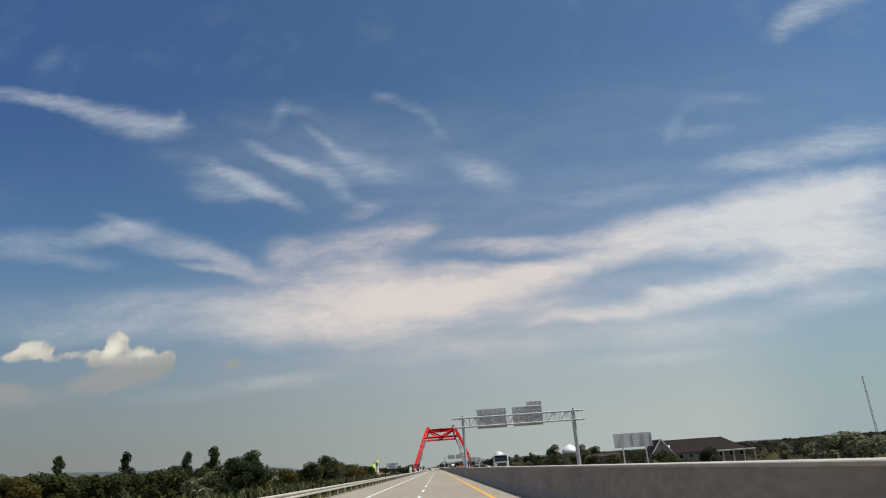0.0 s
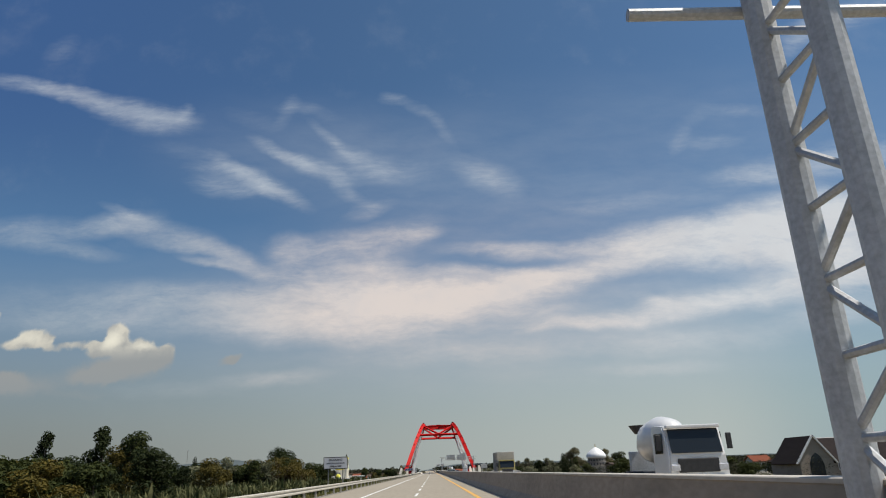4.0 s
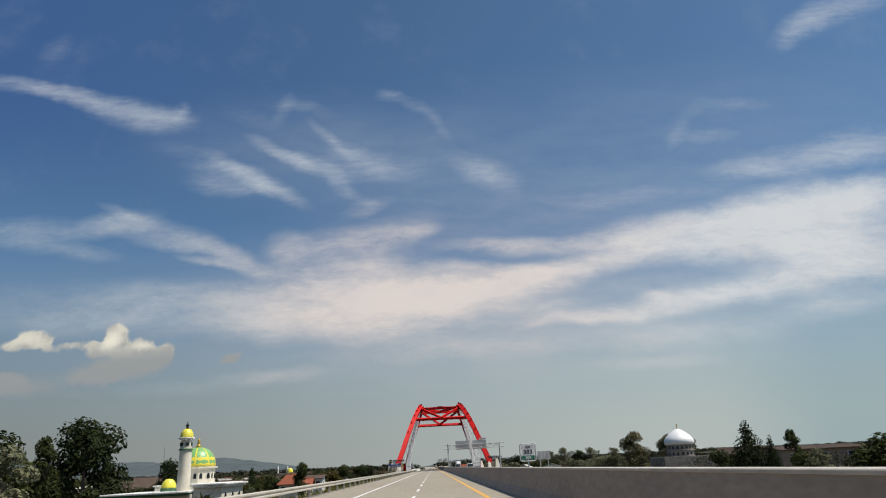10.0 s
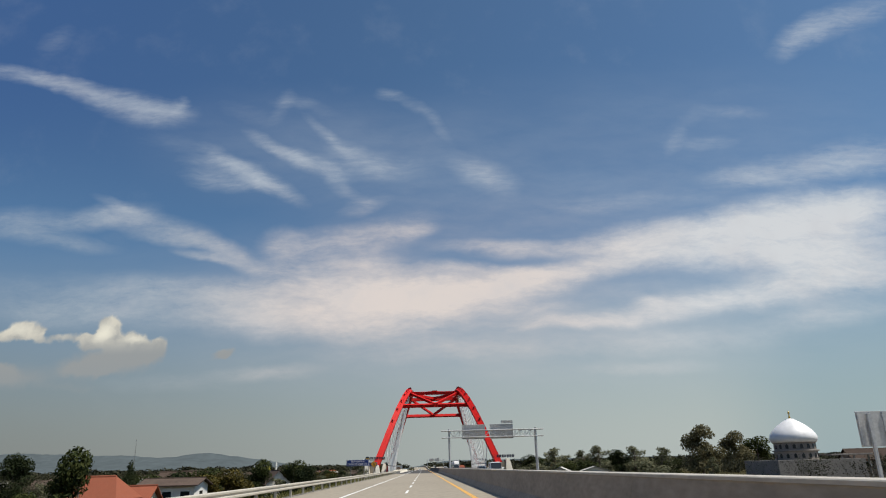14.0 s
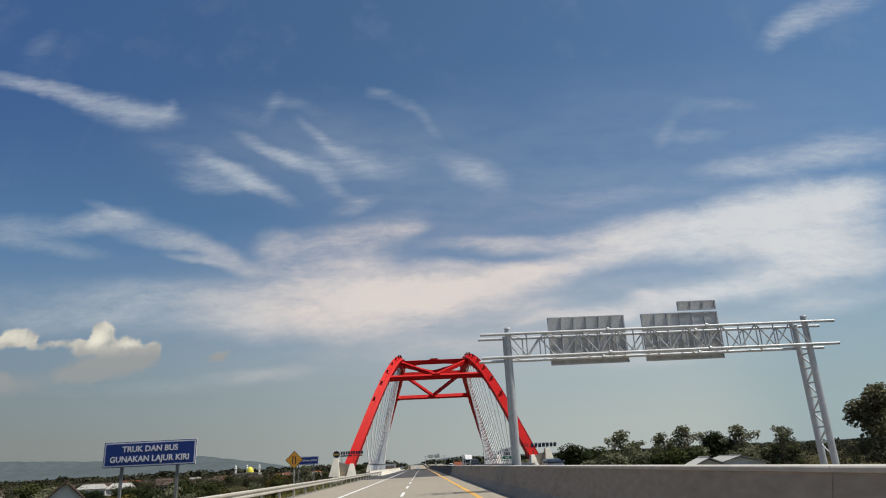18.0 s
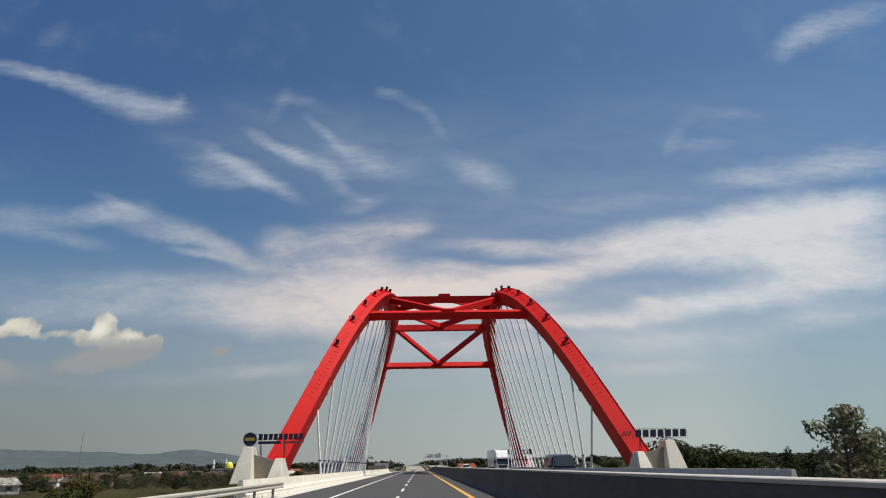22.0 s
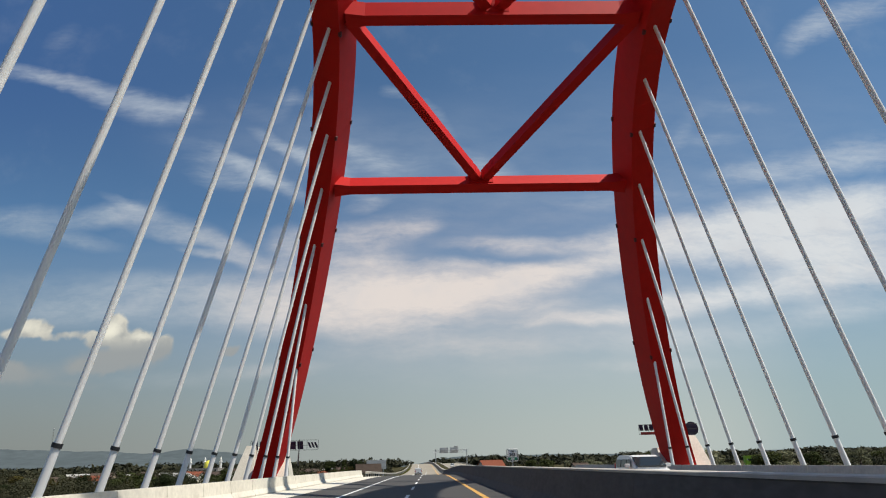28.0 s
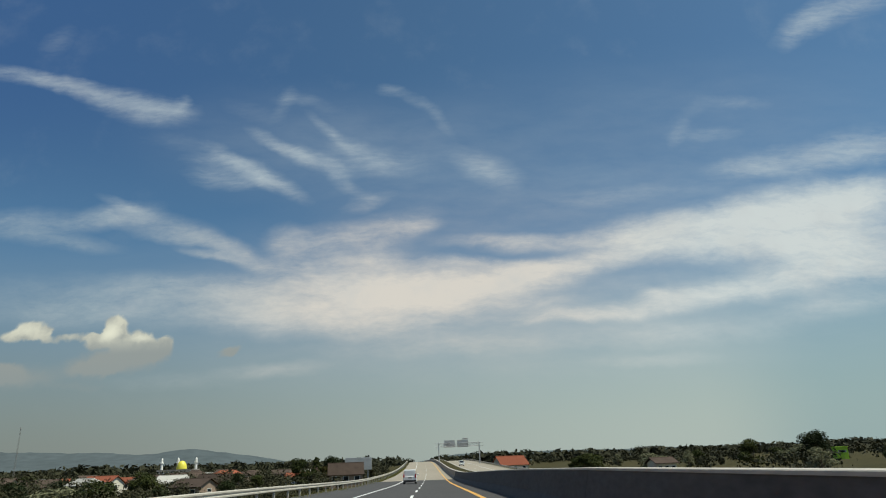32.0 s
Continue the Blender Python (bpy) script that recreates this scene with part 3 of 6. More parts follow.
# painted lines
for nm, x, w, mat, lab in (("edge_line_left", -4.35, 0.16, WHITE_LINE, "solid white edge line"), ("edge_line_median", 2.38, 0.24, YELLOW_LINE, "solid yellow line beside the median wall"),
                           ("edge_line_oncoming_median", 9.0, 0.16, YELLOW_LINE, "solid yellow line beside the median wall"), ("edge_line_oncoming", 15.8, 0.16, WHITE_LINE, "solid white edge line")):
    strip(nm, x - w / 2, x + w / 2, ROAD_START, 1300, mat, 0.008, lab, "road line", depth=0.012)
dashes = thing("lane_dashes", "broken white lane line on the road", "road line", kind="structure")
first = part("dash", box(-0.075, -2.5, -0.006, 0.075, 2.5, 0.008), WHITE_LINE, dashes)
first.matrix_basis = pose(-1.05, ROAD_START + 6, 0)
for lane_x, y_end in ((-1.05, 1000), (12.4, 900)):
    y = ROAD_START + (18 if lane_x < 0 else 6)
    while y < y_end:
        share(first, (lane_x + road_x(y), y, road_z(y) + 0.001), dashes)
        y += 12.0

# ---- median wall ----
COPING_C = material("pale coping concrete", (0.44, 0.41, 0.36), 0.85, grain=5.0, vary=0.12, stain=0.6, stain_scale=0.4, dark=(0.26, 0.235, 0.20), stretch=(1, 0.5, 1))
wall = thing("median_barrier", "tall grey concrete median wall with a pale top", "concrete barrier", kind="structure")
PROFILE = [(3.62, 0.0), (3.66, 0.10), (3.86, 0.38), (4.02, 1.12), (4.02, 1.14), (4.40, 1.14), (4.40, 0.0)]
COPING = [(4.0, 1.143), (4.0, 1.187), (4.015, 1.20), (4.40, 1.20), (4.415, 1.187), (4.415, 1.143)]
MEDIAN = 5.98  # the two walls stand either side of this line
SEG = 12.0
seg_left = part("barrier_segment", prism([(p - MEDIAN, q) for p, q in PROFILE], "y", 0.008, SEG - 0.008), BARRIER_C, wall)
seg_right = part("barrier_segment", prism([(MEDIAN - p, q * 0.72) for p, q in PROFILE], "y", 0.008, SEG - 0.008), BARRIER_C, wall)
cop_left = part("coping", prism([(p - MEDIAN, q) for p, q in COPING], "y", 0.006, SEG - 0.006), COPING_C, wall, "pale concrete coping")
cop_right = part("coping", prism([(MEDIAN - p, q * 0.72) for p, q in COPING], "y", 0.006, SEG - 0.006), COPING_C, wall, "pale concrete coping")
# wall face by the bridge: its shade is painted as a darker tone
dark_left = part("barrier_segment", prism([(p - MEDIAN, q) for p, q in PROFILE], "y", 0.008, SEG - 0.008), BARRIER_SHADED, wall, "concrete along the bridge with its shade in the colour")
for o in (seg_left, seg_right, cop_left, cop_right):
    o.matrix_basis = pose(MEDIAN, ROAD_START, 0)
dark_left.matrix_basis = pose(MEDIAN, ROAD_START - SEG, 0)
strip("median_infill", 4.36, 7.6, ROAD_START, 1250, GRASS, 0.82, "dry soil and grass between the median walls", "median", depth=0.5)
y = ROAD_START + SEG
while y < 1250:
    z0, z1 = road_z(y), road_z(y + SEG)
    dx = road_x(y + SEG) - road_x(y)
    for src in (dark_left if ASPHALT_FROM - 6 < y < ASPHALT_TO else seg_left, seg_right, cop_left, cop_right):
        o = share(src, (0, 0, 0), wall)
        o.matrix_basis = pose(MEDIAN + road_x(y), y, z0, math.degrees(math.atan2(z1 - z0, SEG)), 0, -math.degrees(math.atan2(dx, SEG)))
    y += SEG

# ---- guard rails ----


def guard_rail(x, y0, y1, faces_right, label):
    g = thing("guard_rail", label, "guard rail", group="guard rails along the road")
    s = 1 if faces_right else -1
    wave = [(0.0, 0.44), (0.05, 0.47), (0.05, 0.53), (0.0, 0.57), (0.0, 0.61), (0.05, 0.65), (0.05, 0.71), (0.0, 0.75)]
    outline = [(s * p, q) for p, q in wave] + [(s * (p - 0.012), q) for p, q in reversed(wave)]
    bmr = prism(outline, "y", 0, 3.99)
    first_rail = None
    post = None
    y = y0
    while y < y1:
        z = road_z(y)
        tilt = math.degrees(math.atan2(road_z(y + 4) - z, 4))
        yaw = -math.degrees(math.atan2(road_x(y + 4) - road_x(y), 4))
        if first_rail is None:
            first_rail = part("rail", bmr, RAIL_STEEL, g)
            post = part("post", box(-0.06 - s * 0.11, -0.05, -0.45, 0.06 - s * 0.11, 0.05, 0.74, 0.008), RAIL_STEEL, g)
            o, p = first_rail, post
        else:
            o, p = share(first_rail, (0, 0, 0), g), share(post, (0, 0, 0), g)
        o.matrix_basis = pose(x + road_x(y), y, z, tilt, 0, yaw)
        p.matrix_basis = pose(x + road_x(y), y + 2, z)
        y += 4.0
    return g


RAIL_X = -7.35
guard_rail(RAIL_X, -60, 463, True, "galvanised steel guard rail along the verge")
guard_rail(-9.15, 645.5, 1150, True, "galvanised steel guard rail along the verge")
guard_rail(20.4, 672, 1000, False, "galvanised steel guard rail on the far side")

# ---- the bridge ----
bridge = thing("arch_bridge", "red steel arch bridge with pale hanger cables over a river", "bridge", (BRIDGE_X, MID, 0))
HALF, RISE = 55.8, 35.95
ARCH_W = 2.35
HANGER_STEP = 5.3


def arch_point(side, d):
    """Centre line of an arch at d metres along the road from mid-span; the two arches lean towards each other."""
    r = min(1.0, abs(d) / HALF)
    z = RISE * (1 - r ** 2.516) ** 0.944 if r < 1 else 0.0
    return Vector((side * (25.17 - 0.406 * z + 0.0044 * z * z - 0.0001 * z ** 3), d, z))


def arch_depth(z):
    """The boxes are deeper towards their feet."""
    return 4.15 - 1.4 * (z / RISE) ** 2


def arch_axes(side, d):
    """Direction along an arch, out of its upper face, and sideways away from the road."""
    e = 0.05
    f = (arch_point(side, min(HALF, d + e)) - arch_point(side, max(-HALF, d - e))).normalized()
    n = Vector((side, 0, 0.28 + 0.0057 * arch_point(side, d).z)).normalized().cross(f).normalized()
    n = n if n.z > 0 else -n
    s = f.cross(n).normalized()
    return f, n, (s if s.x * side > 0 else -s)


def arch_rib(side):
    ts = [-math.cos(math.pi * k / 72) for k in range(73)]
    ds = [HALF * (0.55 * t + 0.45 * math.sin(t * math.pi / 2)) for t in ts]
    rings = []
    bm = bmesh.new()
    lip = 0.05
    for k, d in enumerate(ds):
        f, n, s = arch_axes(side, d)
        p = arch_point(side, d)
        if k in (0, 72):
            p += f * (-4 if k == 0 else 4)
        s, n = s * (ARCH_W / 2), n * (arch_depth(p.z) / 2)
        rings.append([bm.verts.new(p + s * a + n * b) for a, b in ((-1, -1), (1, -1), (1, 1), (1, 1 + lip), (0.94, 1 + lip), (0.94, 1), (-0.94, 1), (-0.94, 1 + lip), (-1, 1 + lip), (-1, 1))])
    for r0, r1 in zip(rings, rings[1:]):
        for i in range(10):
            bm.faces.new((r0[i], r0[(i + 1) % 10], r1[(i + 1) % 10], r1[i]))
    bm.faces.new(rings[0][::-1])
    bm.faces.new(rings[-1])
    bmesh.ops.recalc_face_normals(bm, faces=bm.faces)
    return part("arch_rib", bm, RED, bridge, "leaning red steel box arch")


def turned_box(c, f, n, s, lf, ln, ls, bm=None):
    """A small box at c with its edges along f, n and s."""
    b = bm or bmesh.new()
    vs = [b.verts.new(c + f * (i * lf / 2) + n * (j * ln / 2) + s * (k * ls / 2)) for i in (-1, 1) for j in (-1, 1) for k in (-1, 1)]
    for q in ((0, 1, 3, 2), (4, 6, 7, 5), (0, 4, 5, 1), (2, 3, 7, 6), (0, 2, 6, 4), (1, 5, 7, 3)):
        b.faces.new([vs[i] for i in q])
    return b


for side in (-1, 1):
    rib = arch_rib(side)
    # anchor caps of the hangers on the upper face
    for k in range(-8, 9):
        d = HANGER_STEP * k
        f, n, s = arch_axes(side, d)
        p = arch_point(side, d)
        c = p + n * (arch_depth(p.z) / 2) + s * 0.35
        up_n = (n + Vector((0, 0, 1.2))).normalized()
        cap = rod(c - n * 0.25, c + up_n * 0.55, 0.24, 0.22, 12)
        part("cap_seat", turned_box(c + n * 0.08, f, n, s, 0.95, 0.2, 0.95), RED, rib)
        rod(c + up_n * 0.50, c + up_n * 0.88, 0.31, 0.28, 12, cap)
        rod(c + up_n * 0.30, c + up_n * 0.38, 0.29, 0.29, 12, cap)
        part("anchor_cap", cap, RED_DARK, rib, "small dark red anchor cap on the arch")
    # erection lugs at the corners of each welded joint, and the weld bead round it
    for k in range(-5, 5):
        d = 10.4 * (k + 0.5)
        f, n, s = arch_axes(side, d)
        p = arch_point(side, d)
        deep = arch_depth(p.z)
        for a in (-1, 1):
            for b in (-1, 1):
                part("erection_lug", turned_box(p + s * a * (ARCH_W / 2 + 0.02) + n * b * (deep / 2 - 0.06), f, n, s, 0.42, 0.20, 0.22), RED_DARK, rib)
        bead = bmesh.new()
        for a in (-1, 1):
            turned_box(p + s * a * (ARCH_W / 2), f, n, s, 0.06, deep - 0.1, 0.02, bead)
            turned_box(p + n * a * (deep / 2), f, n, s, 0.06, 0.02, ARCH_W - 0.2, bead)
        part("weld_bead", bead, RED, rib)
    # short climbing bars up the sloping parts of the upper face
    bar = None
    for e in (-1, 1):
        for k in range(70):
            if k % 24 > 19:
                continue
            d = e * (16.0 + 0.5 * k)
            f, n, s = arch_axes(side, d)
            p = arch_point(side, d)
            if bar is None:
                bar = part("climbing_bar", turned_box(Vector(), Vector((1, 0, 0)), Vector((0, 1, 0)), Vector((0, 0, 1)), 0.06, 0.03, 0.7), RED, rib)
            o = bar if k == 0 and e < 0 else share(bar, (0, 0, 0), rib)
            o.matrix_basis = Matrix.Translation(p + n * (arch_depth(p.z) / 2 + 0.012) - s * 0.1) @ Matrix((f, n, f.cross(n))).transposed().to_4x4()

# cross beams and K bracing between the arches, lying in the slope of the arches
BEAMS = (-31.8, -14.6, 14.8, 31.6)
INNER = ARCH_W / 2 - 0.15


def inner(side, d):
    return arch_point(side, d) - arch_axes(side, d)[2] * INNER


def bracing_normal(da, db):
    """Up out of the slope in which the bracing between da and db lies."""
    a, b = arch_point(1, da), arch_point(1, db)
    n = Vector((1, 0, 0)).cross(Vector((0, b.y - a.y, b.z - a.z))).normalized()
    return n if n.z > 0 else -n


for d in BEAMS:
    n = bracing_normal(d - 3, d + 3)
    a, b = inner(-1, d), inner(1, d)
    part("cross_beam", beam(a, b, 1.0, 1.45, upward=n), RED, bridge)
    for p, q in ((a, b), (b, a)):
        w = (q - p).normalized()
        f = n.cross(w).normalized()
        part("end_haunch", prism([(0, -0.72), (0, 0.72), (1.5, 0.5), (1.5, -0.5)], "y", -0.74, 0.74), RED, bridge).matrix_basis = Matrix.Translation(p) @ Matrix((w, n, -f)).transposed().to_4x4()
for (da, db) in ((-14.6, -31.8), (14.8, 31.6), (0.0, -14.6), (0.0, 14.8)):
    n = bracing_normal(da, db)
    mid_pt = (arch_point(-1, db) + arch_point(1, db)) / 2
    for side in (-1, 1):
        a = inner(side, da)
        way_in = (mid_pt - a).normalized()
        brace = part("diagonal_brace", beam(a + way_in * 0.3, mid_pt - way_in * 0.75, 0.80, 1.15, upward=n), RED, bridge)
        for g, w in ((2.6, 0.86), (1.7, 0.86)):
            c = mid_pt - way_in * g
            part("splice_plate", beam(c, c + way_in * 0.5, w, 1.19, upward=n), RED, brace)
    part("gusset_plate", beam(mid_pt - Vector((1.2, 0, 0)), mid_pt + Vector((1.2, 0, 0)), 1.06, 1.49, upward=n), RED, bridge)

# hangers with sleeves and dark collars
for side in (-1, 1):
    for k in range(-9, 10):
        d = (HANGER_STEP if k < 0 else 5.1) * k - 0.2
        p = arch_point(side, d)
        grip = Vector((side * (20.12 + 0.007 * d), d, 2.4))
        foot = grip - (p - grip).normalized() * 3.05
        top = p - (p - foot).normalized() * 0.6
        axis = (top - foot).normalized()
        sleeve_end = foot + axis * 3.1
        h = part("hanger_cable", rod(sleeve_end, top, 0.145, 0.145, 20, caps=False), CABLE, bridge, smooth=True)
        part("sleeve", rod(foot, sleeve_end, 0.20, 0.165, 14, caps=False), CABLE, h, smooth=True)
        part("collar", rod(sleeve_end - axis * 0.08, sleeve_end + axis * 0.10, 0.205, 0.205, 12), BLACK, h)

# abutment blocks: a tall outer and a lower inner fin with a sloping slab between them at each foot
for side in (-1, 1):
    for e in (-1, 1):
        blk = part("abutment", box(side * 23.6 - 4.4, min(e * 52.0, e * 61.0), -6.0, side * 23.6 + 4.4, max(e * 52.0, e * 61.0), -0.3, 0.08), BRIDGE_C, bridge, "pale concrete arch foot")
        for off, w0, w1, top in ((side * 3.9, 1.30, 0.60, 4.1), (-side * 0.2, 1.00, 0.42, 2.7)):
            xo = side * 23.6 + off
            bm = bmesh.new()
            rows = []
            for z, half, ya, yb in ((-0.3, w0, e * 55.0, e * 61.0), (top * 0.5, (w0 + w1) / 2, e * 56.2, e * 60.2), (top, w1, e * 57.4, e * 59.4)):
                lean_x = side * 0.3 * (0.5 - z / 4.4)
                rows.append([bm.verts.new((xo + lean_x + a * half, y, z)) for a, y in ((-1, ya), (1, ya), (1, yb), (-1, yb))])
            for r0, r1 in zip(rows, rows[1:]):
                for k in range(4):
                    bm.faces.new((r0[k], r0[(k + 1) % 4], r1[(k + 1) % 4], r1[k]))
            bm.faces.new(rows[0][::-1])
            bm.faces.new(rows[-1])
            bmesh.ops.recalc_face_normals(bm, faces=bm.faces)
            bmesh.ops.bevel(bm, geom=list(bm.edges), offset=0.05, segments=1, affect="EDGES")
            part("fin", bm, BRIDGE_C, blk)
        bm = bmesh.new()
        ya, yb = e * 58.4, e * 58.9
        pts = [(side * (23.6 - 0.5), 2.2), (side * (23.6 + 3.4), 3.3), (side * (23.6 + 3.6), -0.3), (side * (23.6 - 0.5), -0.3)]
        prism(pts, "y", ya, yb, bm)
        part("infill_slab", bm, BARRIER_C, blk)

# deck and edge girders
# deck top, unseen behind the barriers, is dark to limit bounce onto the arches
part("deck", box(-24.8, -62, -1.6, 24.8, 62, -0.24, 0.05), ASPHALT, bridge, "bridge deck darkened to cut bounced light")
for side in (-1, 1):
    part("edge_girder", box(side * 24.2 - 0.7, -54, -2.4, side * 24.2 + 0.7, 54, -0.3, 0.05), RED, bridge)

# shaped concrete barriers at the deck's edges, in pieces
for side, x in ((-1, -9.3), (1, 20.5)):
    run = thing("edge_barrier", "pale precast concrete safety barrier in joined pieces", "concrete barrier", group="barriers along the bridge deck")
    s = 1 if side < 0 else -1
    shape = [(s * 0.0, -0.02), (s * 0.0, 0.08), (-s * 0.16, 0.32), (-s * 0.24, 0.86), (-s * 0.46, 0.86), (-s * 0.54, 0.3), (-s * 0.66, 0.08), (-s * 0.66, -0.02)]
    piece = None
    for k in range(45):
        y = 464.0 + 4.0 * k
        if piece is None:
            piece = part("barrier_piece", prism(shape, "y", 0.02, 3.98), BRIDGE_C, run)
            o = piece
        else:
            o = share(piece, (0, 0, 0), run)
        o.matrix_basis = pose(x, y, road_z(y))

# ---- roadside steel: gantries, distance plates, signs ----
WHITE = material("white sign face", (0.74, 0.72, 0.73), 0.5, grain=12, vary=0.04, stain=0.25, stain_scale=0.9)
BLUE = material("blue sign face", (0.008, 0.034, 0.19), 0.45, grain=12, vary=0.05, stain=0.3, stain_scale=0.8)
GREEN = material("green sign band", (0.01, 0.16, 0.09), 0.45, grain=12, vary=0.05)
AMBER = material("amber sign face", (0.74, 0.33, 0.03), 0.45, grain=12, vary=0.05, stain=0.3, stain_scale=1.0)
INK = material("black sign paint", (0.015, 0.015, 0.018), 0.5)
NAVY = material("navy letter paint", (0.010, 0.012, 0.040), 0.6)
GOLD = material("gold badge paint", (0.55, 0.36, 0.06), 0.4, 0.3)
RUST = material("rusted red letter paint", (0.35, 0.05, 0.035), 0.6)


def gantry(at, span=15.3):
    """A lattice gantry over the oncoming side; the sign plates face the other way."""
    g = thing("sign_gantry", "galvanised lattice gantry carrying sign boards seen from behind", "gantry", at, group="sign gantries over the motorway")
    z0, z1, dep, wide = 6.45, 7.65, 1.0, span / 15.3
    for x in (0.0, span):
        for k, y in enumerate((-dep / 2, dep / 2)):
            leg = part("leg", rod((x, y, -0.3), (x, y, 7.95 if k == 0 else 7.7), 0.17, 0.155, 14), STEEL, g)
            part("leg_cap", rod((x, y, 7.95 if k == 0 else 7.7), (x, y, 8.0 if k == 0 else 7.75), 0.175, 0.15, 14), STEEL, leg)
            part("base_flange", rod((x, y, 0.0), (x, y, 0.05), 0.30, 0.30, 14), STEEL, leg)
        z = 0.8
        flip = 1
        while z < 6.0:
            part("leg_lacing", rod((x, -dep / 2 * flip, z), (x, dep / 2 * flip, z + 0.75), 0.045, sides=8), STEEL, g)
            part("leg_rung", rod((x, -dep / 2, z + 0.75), (x, dep / 2, z + 0.75), 0.045, sides=8), STEEL, g)
            z += 0.75
            flip = -flip
    for y in (-dep / 2 - 0.2, dep / 2 + 0.2):
        for z in (z0, z1):
            ch = part("chord", rod((-1.45, y, z), (span + 1.5, y, z), 0.075, sides=12), STEEL, g)
            for x in (span * 0.33, span * 0.66):
                part("coupling", rod((x - 0.06, y, z), (x + 0.06, y, z), 0.14, sides=12), STEEL, ch)
        n = 17
        for k in range(n):
            xa, xb = span * k / n, span * (k + 1) / n
            za, zb = (z0, z1) if k % 2 else (z1, z0)
            part("diagonal", rod((xa, y, za), (xb, y, zb), 0.038, sides=7), STEEL, g)
            part("upright", rod((xb, y, z0), (xb, y, z1), 0.036, sides=7), STEEL, g)
    for k in range(9):
        x = span * k / 8.5
        for z in (z0, z1):
            part("cross_tie", rod((x, -dep / 2 - 0.2, z), (min(span, x + 0.9), dep / 2 + 0.2, z), 0.035, sides=7), STEEL, g)
    for x0, w, zb, zt in ((2.05, 4.1, 6.15, 8.75), (7.05, 4.15, 6.15, 8.75), (9.1, 2.1, 8.86, 9.38)):
        y, x0, w = dep / 2 + 0.42, x0 * wide + (0.3 if wide > 1 else 0.0), w * wide
        board = part("sign_board", box(x0, y, zb, x0 + w, y + 0.03, zt, 0.01), DULL_STEEL, g, "grey back of a large sign board")
        ribs = 6 if w > 3 else 3
        for k in range(ribs + 1):
            x = x0 + 0.05 + (w - 0.1) * k / ribs
            part("stiffener", box(x - 0.035, y - 0.07, zb + 0.03, x + 0.035, y - 0.003, zt - 0.03), STEEL, board)
        for z in (zb + 0.04, zt - 0.04) + ((zb + 0.9, zt - 0.9) if w > 3 else ()):
            part("rail", box(x0 + 0.02, y - 0.10, z - 0.03, x0 + w - 0.02, y - 0.072, z + 0.03), STEEL, board)
    return g


g_first = gantry((3.92, 35.2, 0))
gantry((4.72, 371.6, 0), 15.9)
copy_thing(g_first, pose(4.1 + road_x(885), 885, road_z(885)))


def frame_ring(w, h, r, y=0.0, corner=0.1):
    """A tube bent round a plate, with cut corners."""
    bm = bmesh.new()
    a, b, c = w / 2, h / 2, corner
    pts = [(-a + c, -b), (a - c, -b), (a, -b + c), (a, b - c), (a - c, b), (-a + c, b), (-a, b - c), (-a, -b + c)]
    for (xa, za), (xb, zb) in zip(pts, pts[1:] + pts[:1]):
        rod((xa, y, za), (xb, y, zb), r, sides=8, bm=bm)
    return bm


def km_plate(x, y, number):
    k = thing("kilometre_sign", "framed white kilometre plate with green band on the median wall", "road sign", (x, y, 1.1), group="kilometre signs on the median")
    part("post", rod((0, 0.04, -0.3), (0, 0.04, 0.5), 0.035, sides=10), STEEL, k)
    fr = part("frame", frame_ring(0.76, 0.84, 0.030, corner=0.07), STEEL, k)
    fr.matrix_basis = pose(0, 0, 0.84)
    plate = part("plate", box(-0.30, -0.012, 0.49, 0.30, 0.012, 1.19, 0.004), WHITE, k)
    part("band", box(-0.295, -0.020, 0.495, 0.295, -0.0125, 0.68), GREEN, plate)
    for x in (-0.335, 0.335):
        for z in (0.65, 1.03):
            part("clip", box(x - 0.05, -0.012, z - 0.02, x + 0.05, 0.012, z + 0.02), STEEL, k)
    lettering("KM", 0.155, INK, k, (0, -0.016, 1.08))
    lettering("383", 0.30, INK, k, (0, -0.016, 0.85))
    lettering(number, 0.18, WHITE, k, (0, -0.026, 0.585))
    k.scale = (0.9, 1.0, 0.86)
    return k


for x, y, n in ((4.41, 14.8, "800"), (4.15, 190.1, "600"), (5.2, 379.0, "400"), (5.14, 588.9, "200")):
    km_plate(x, y, n)


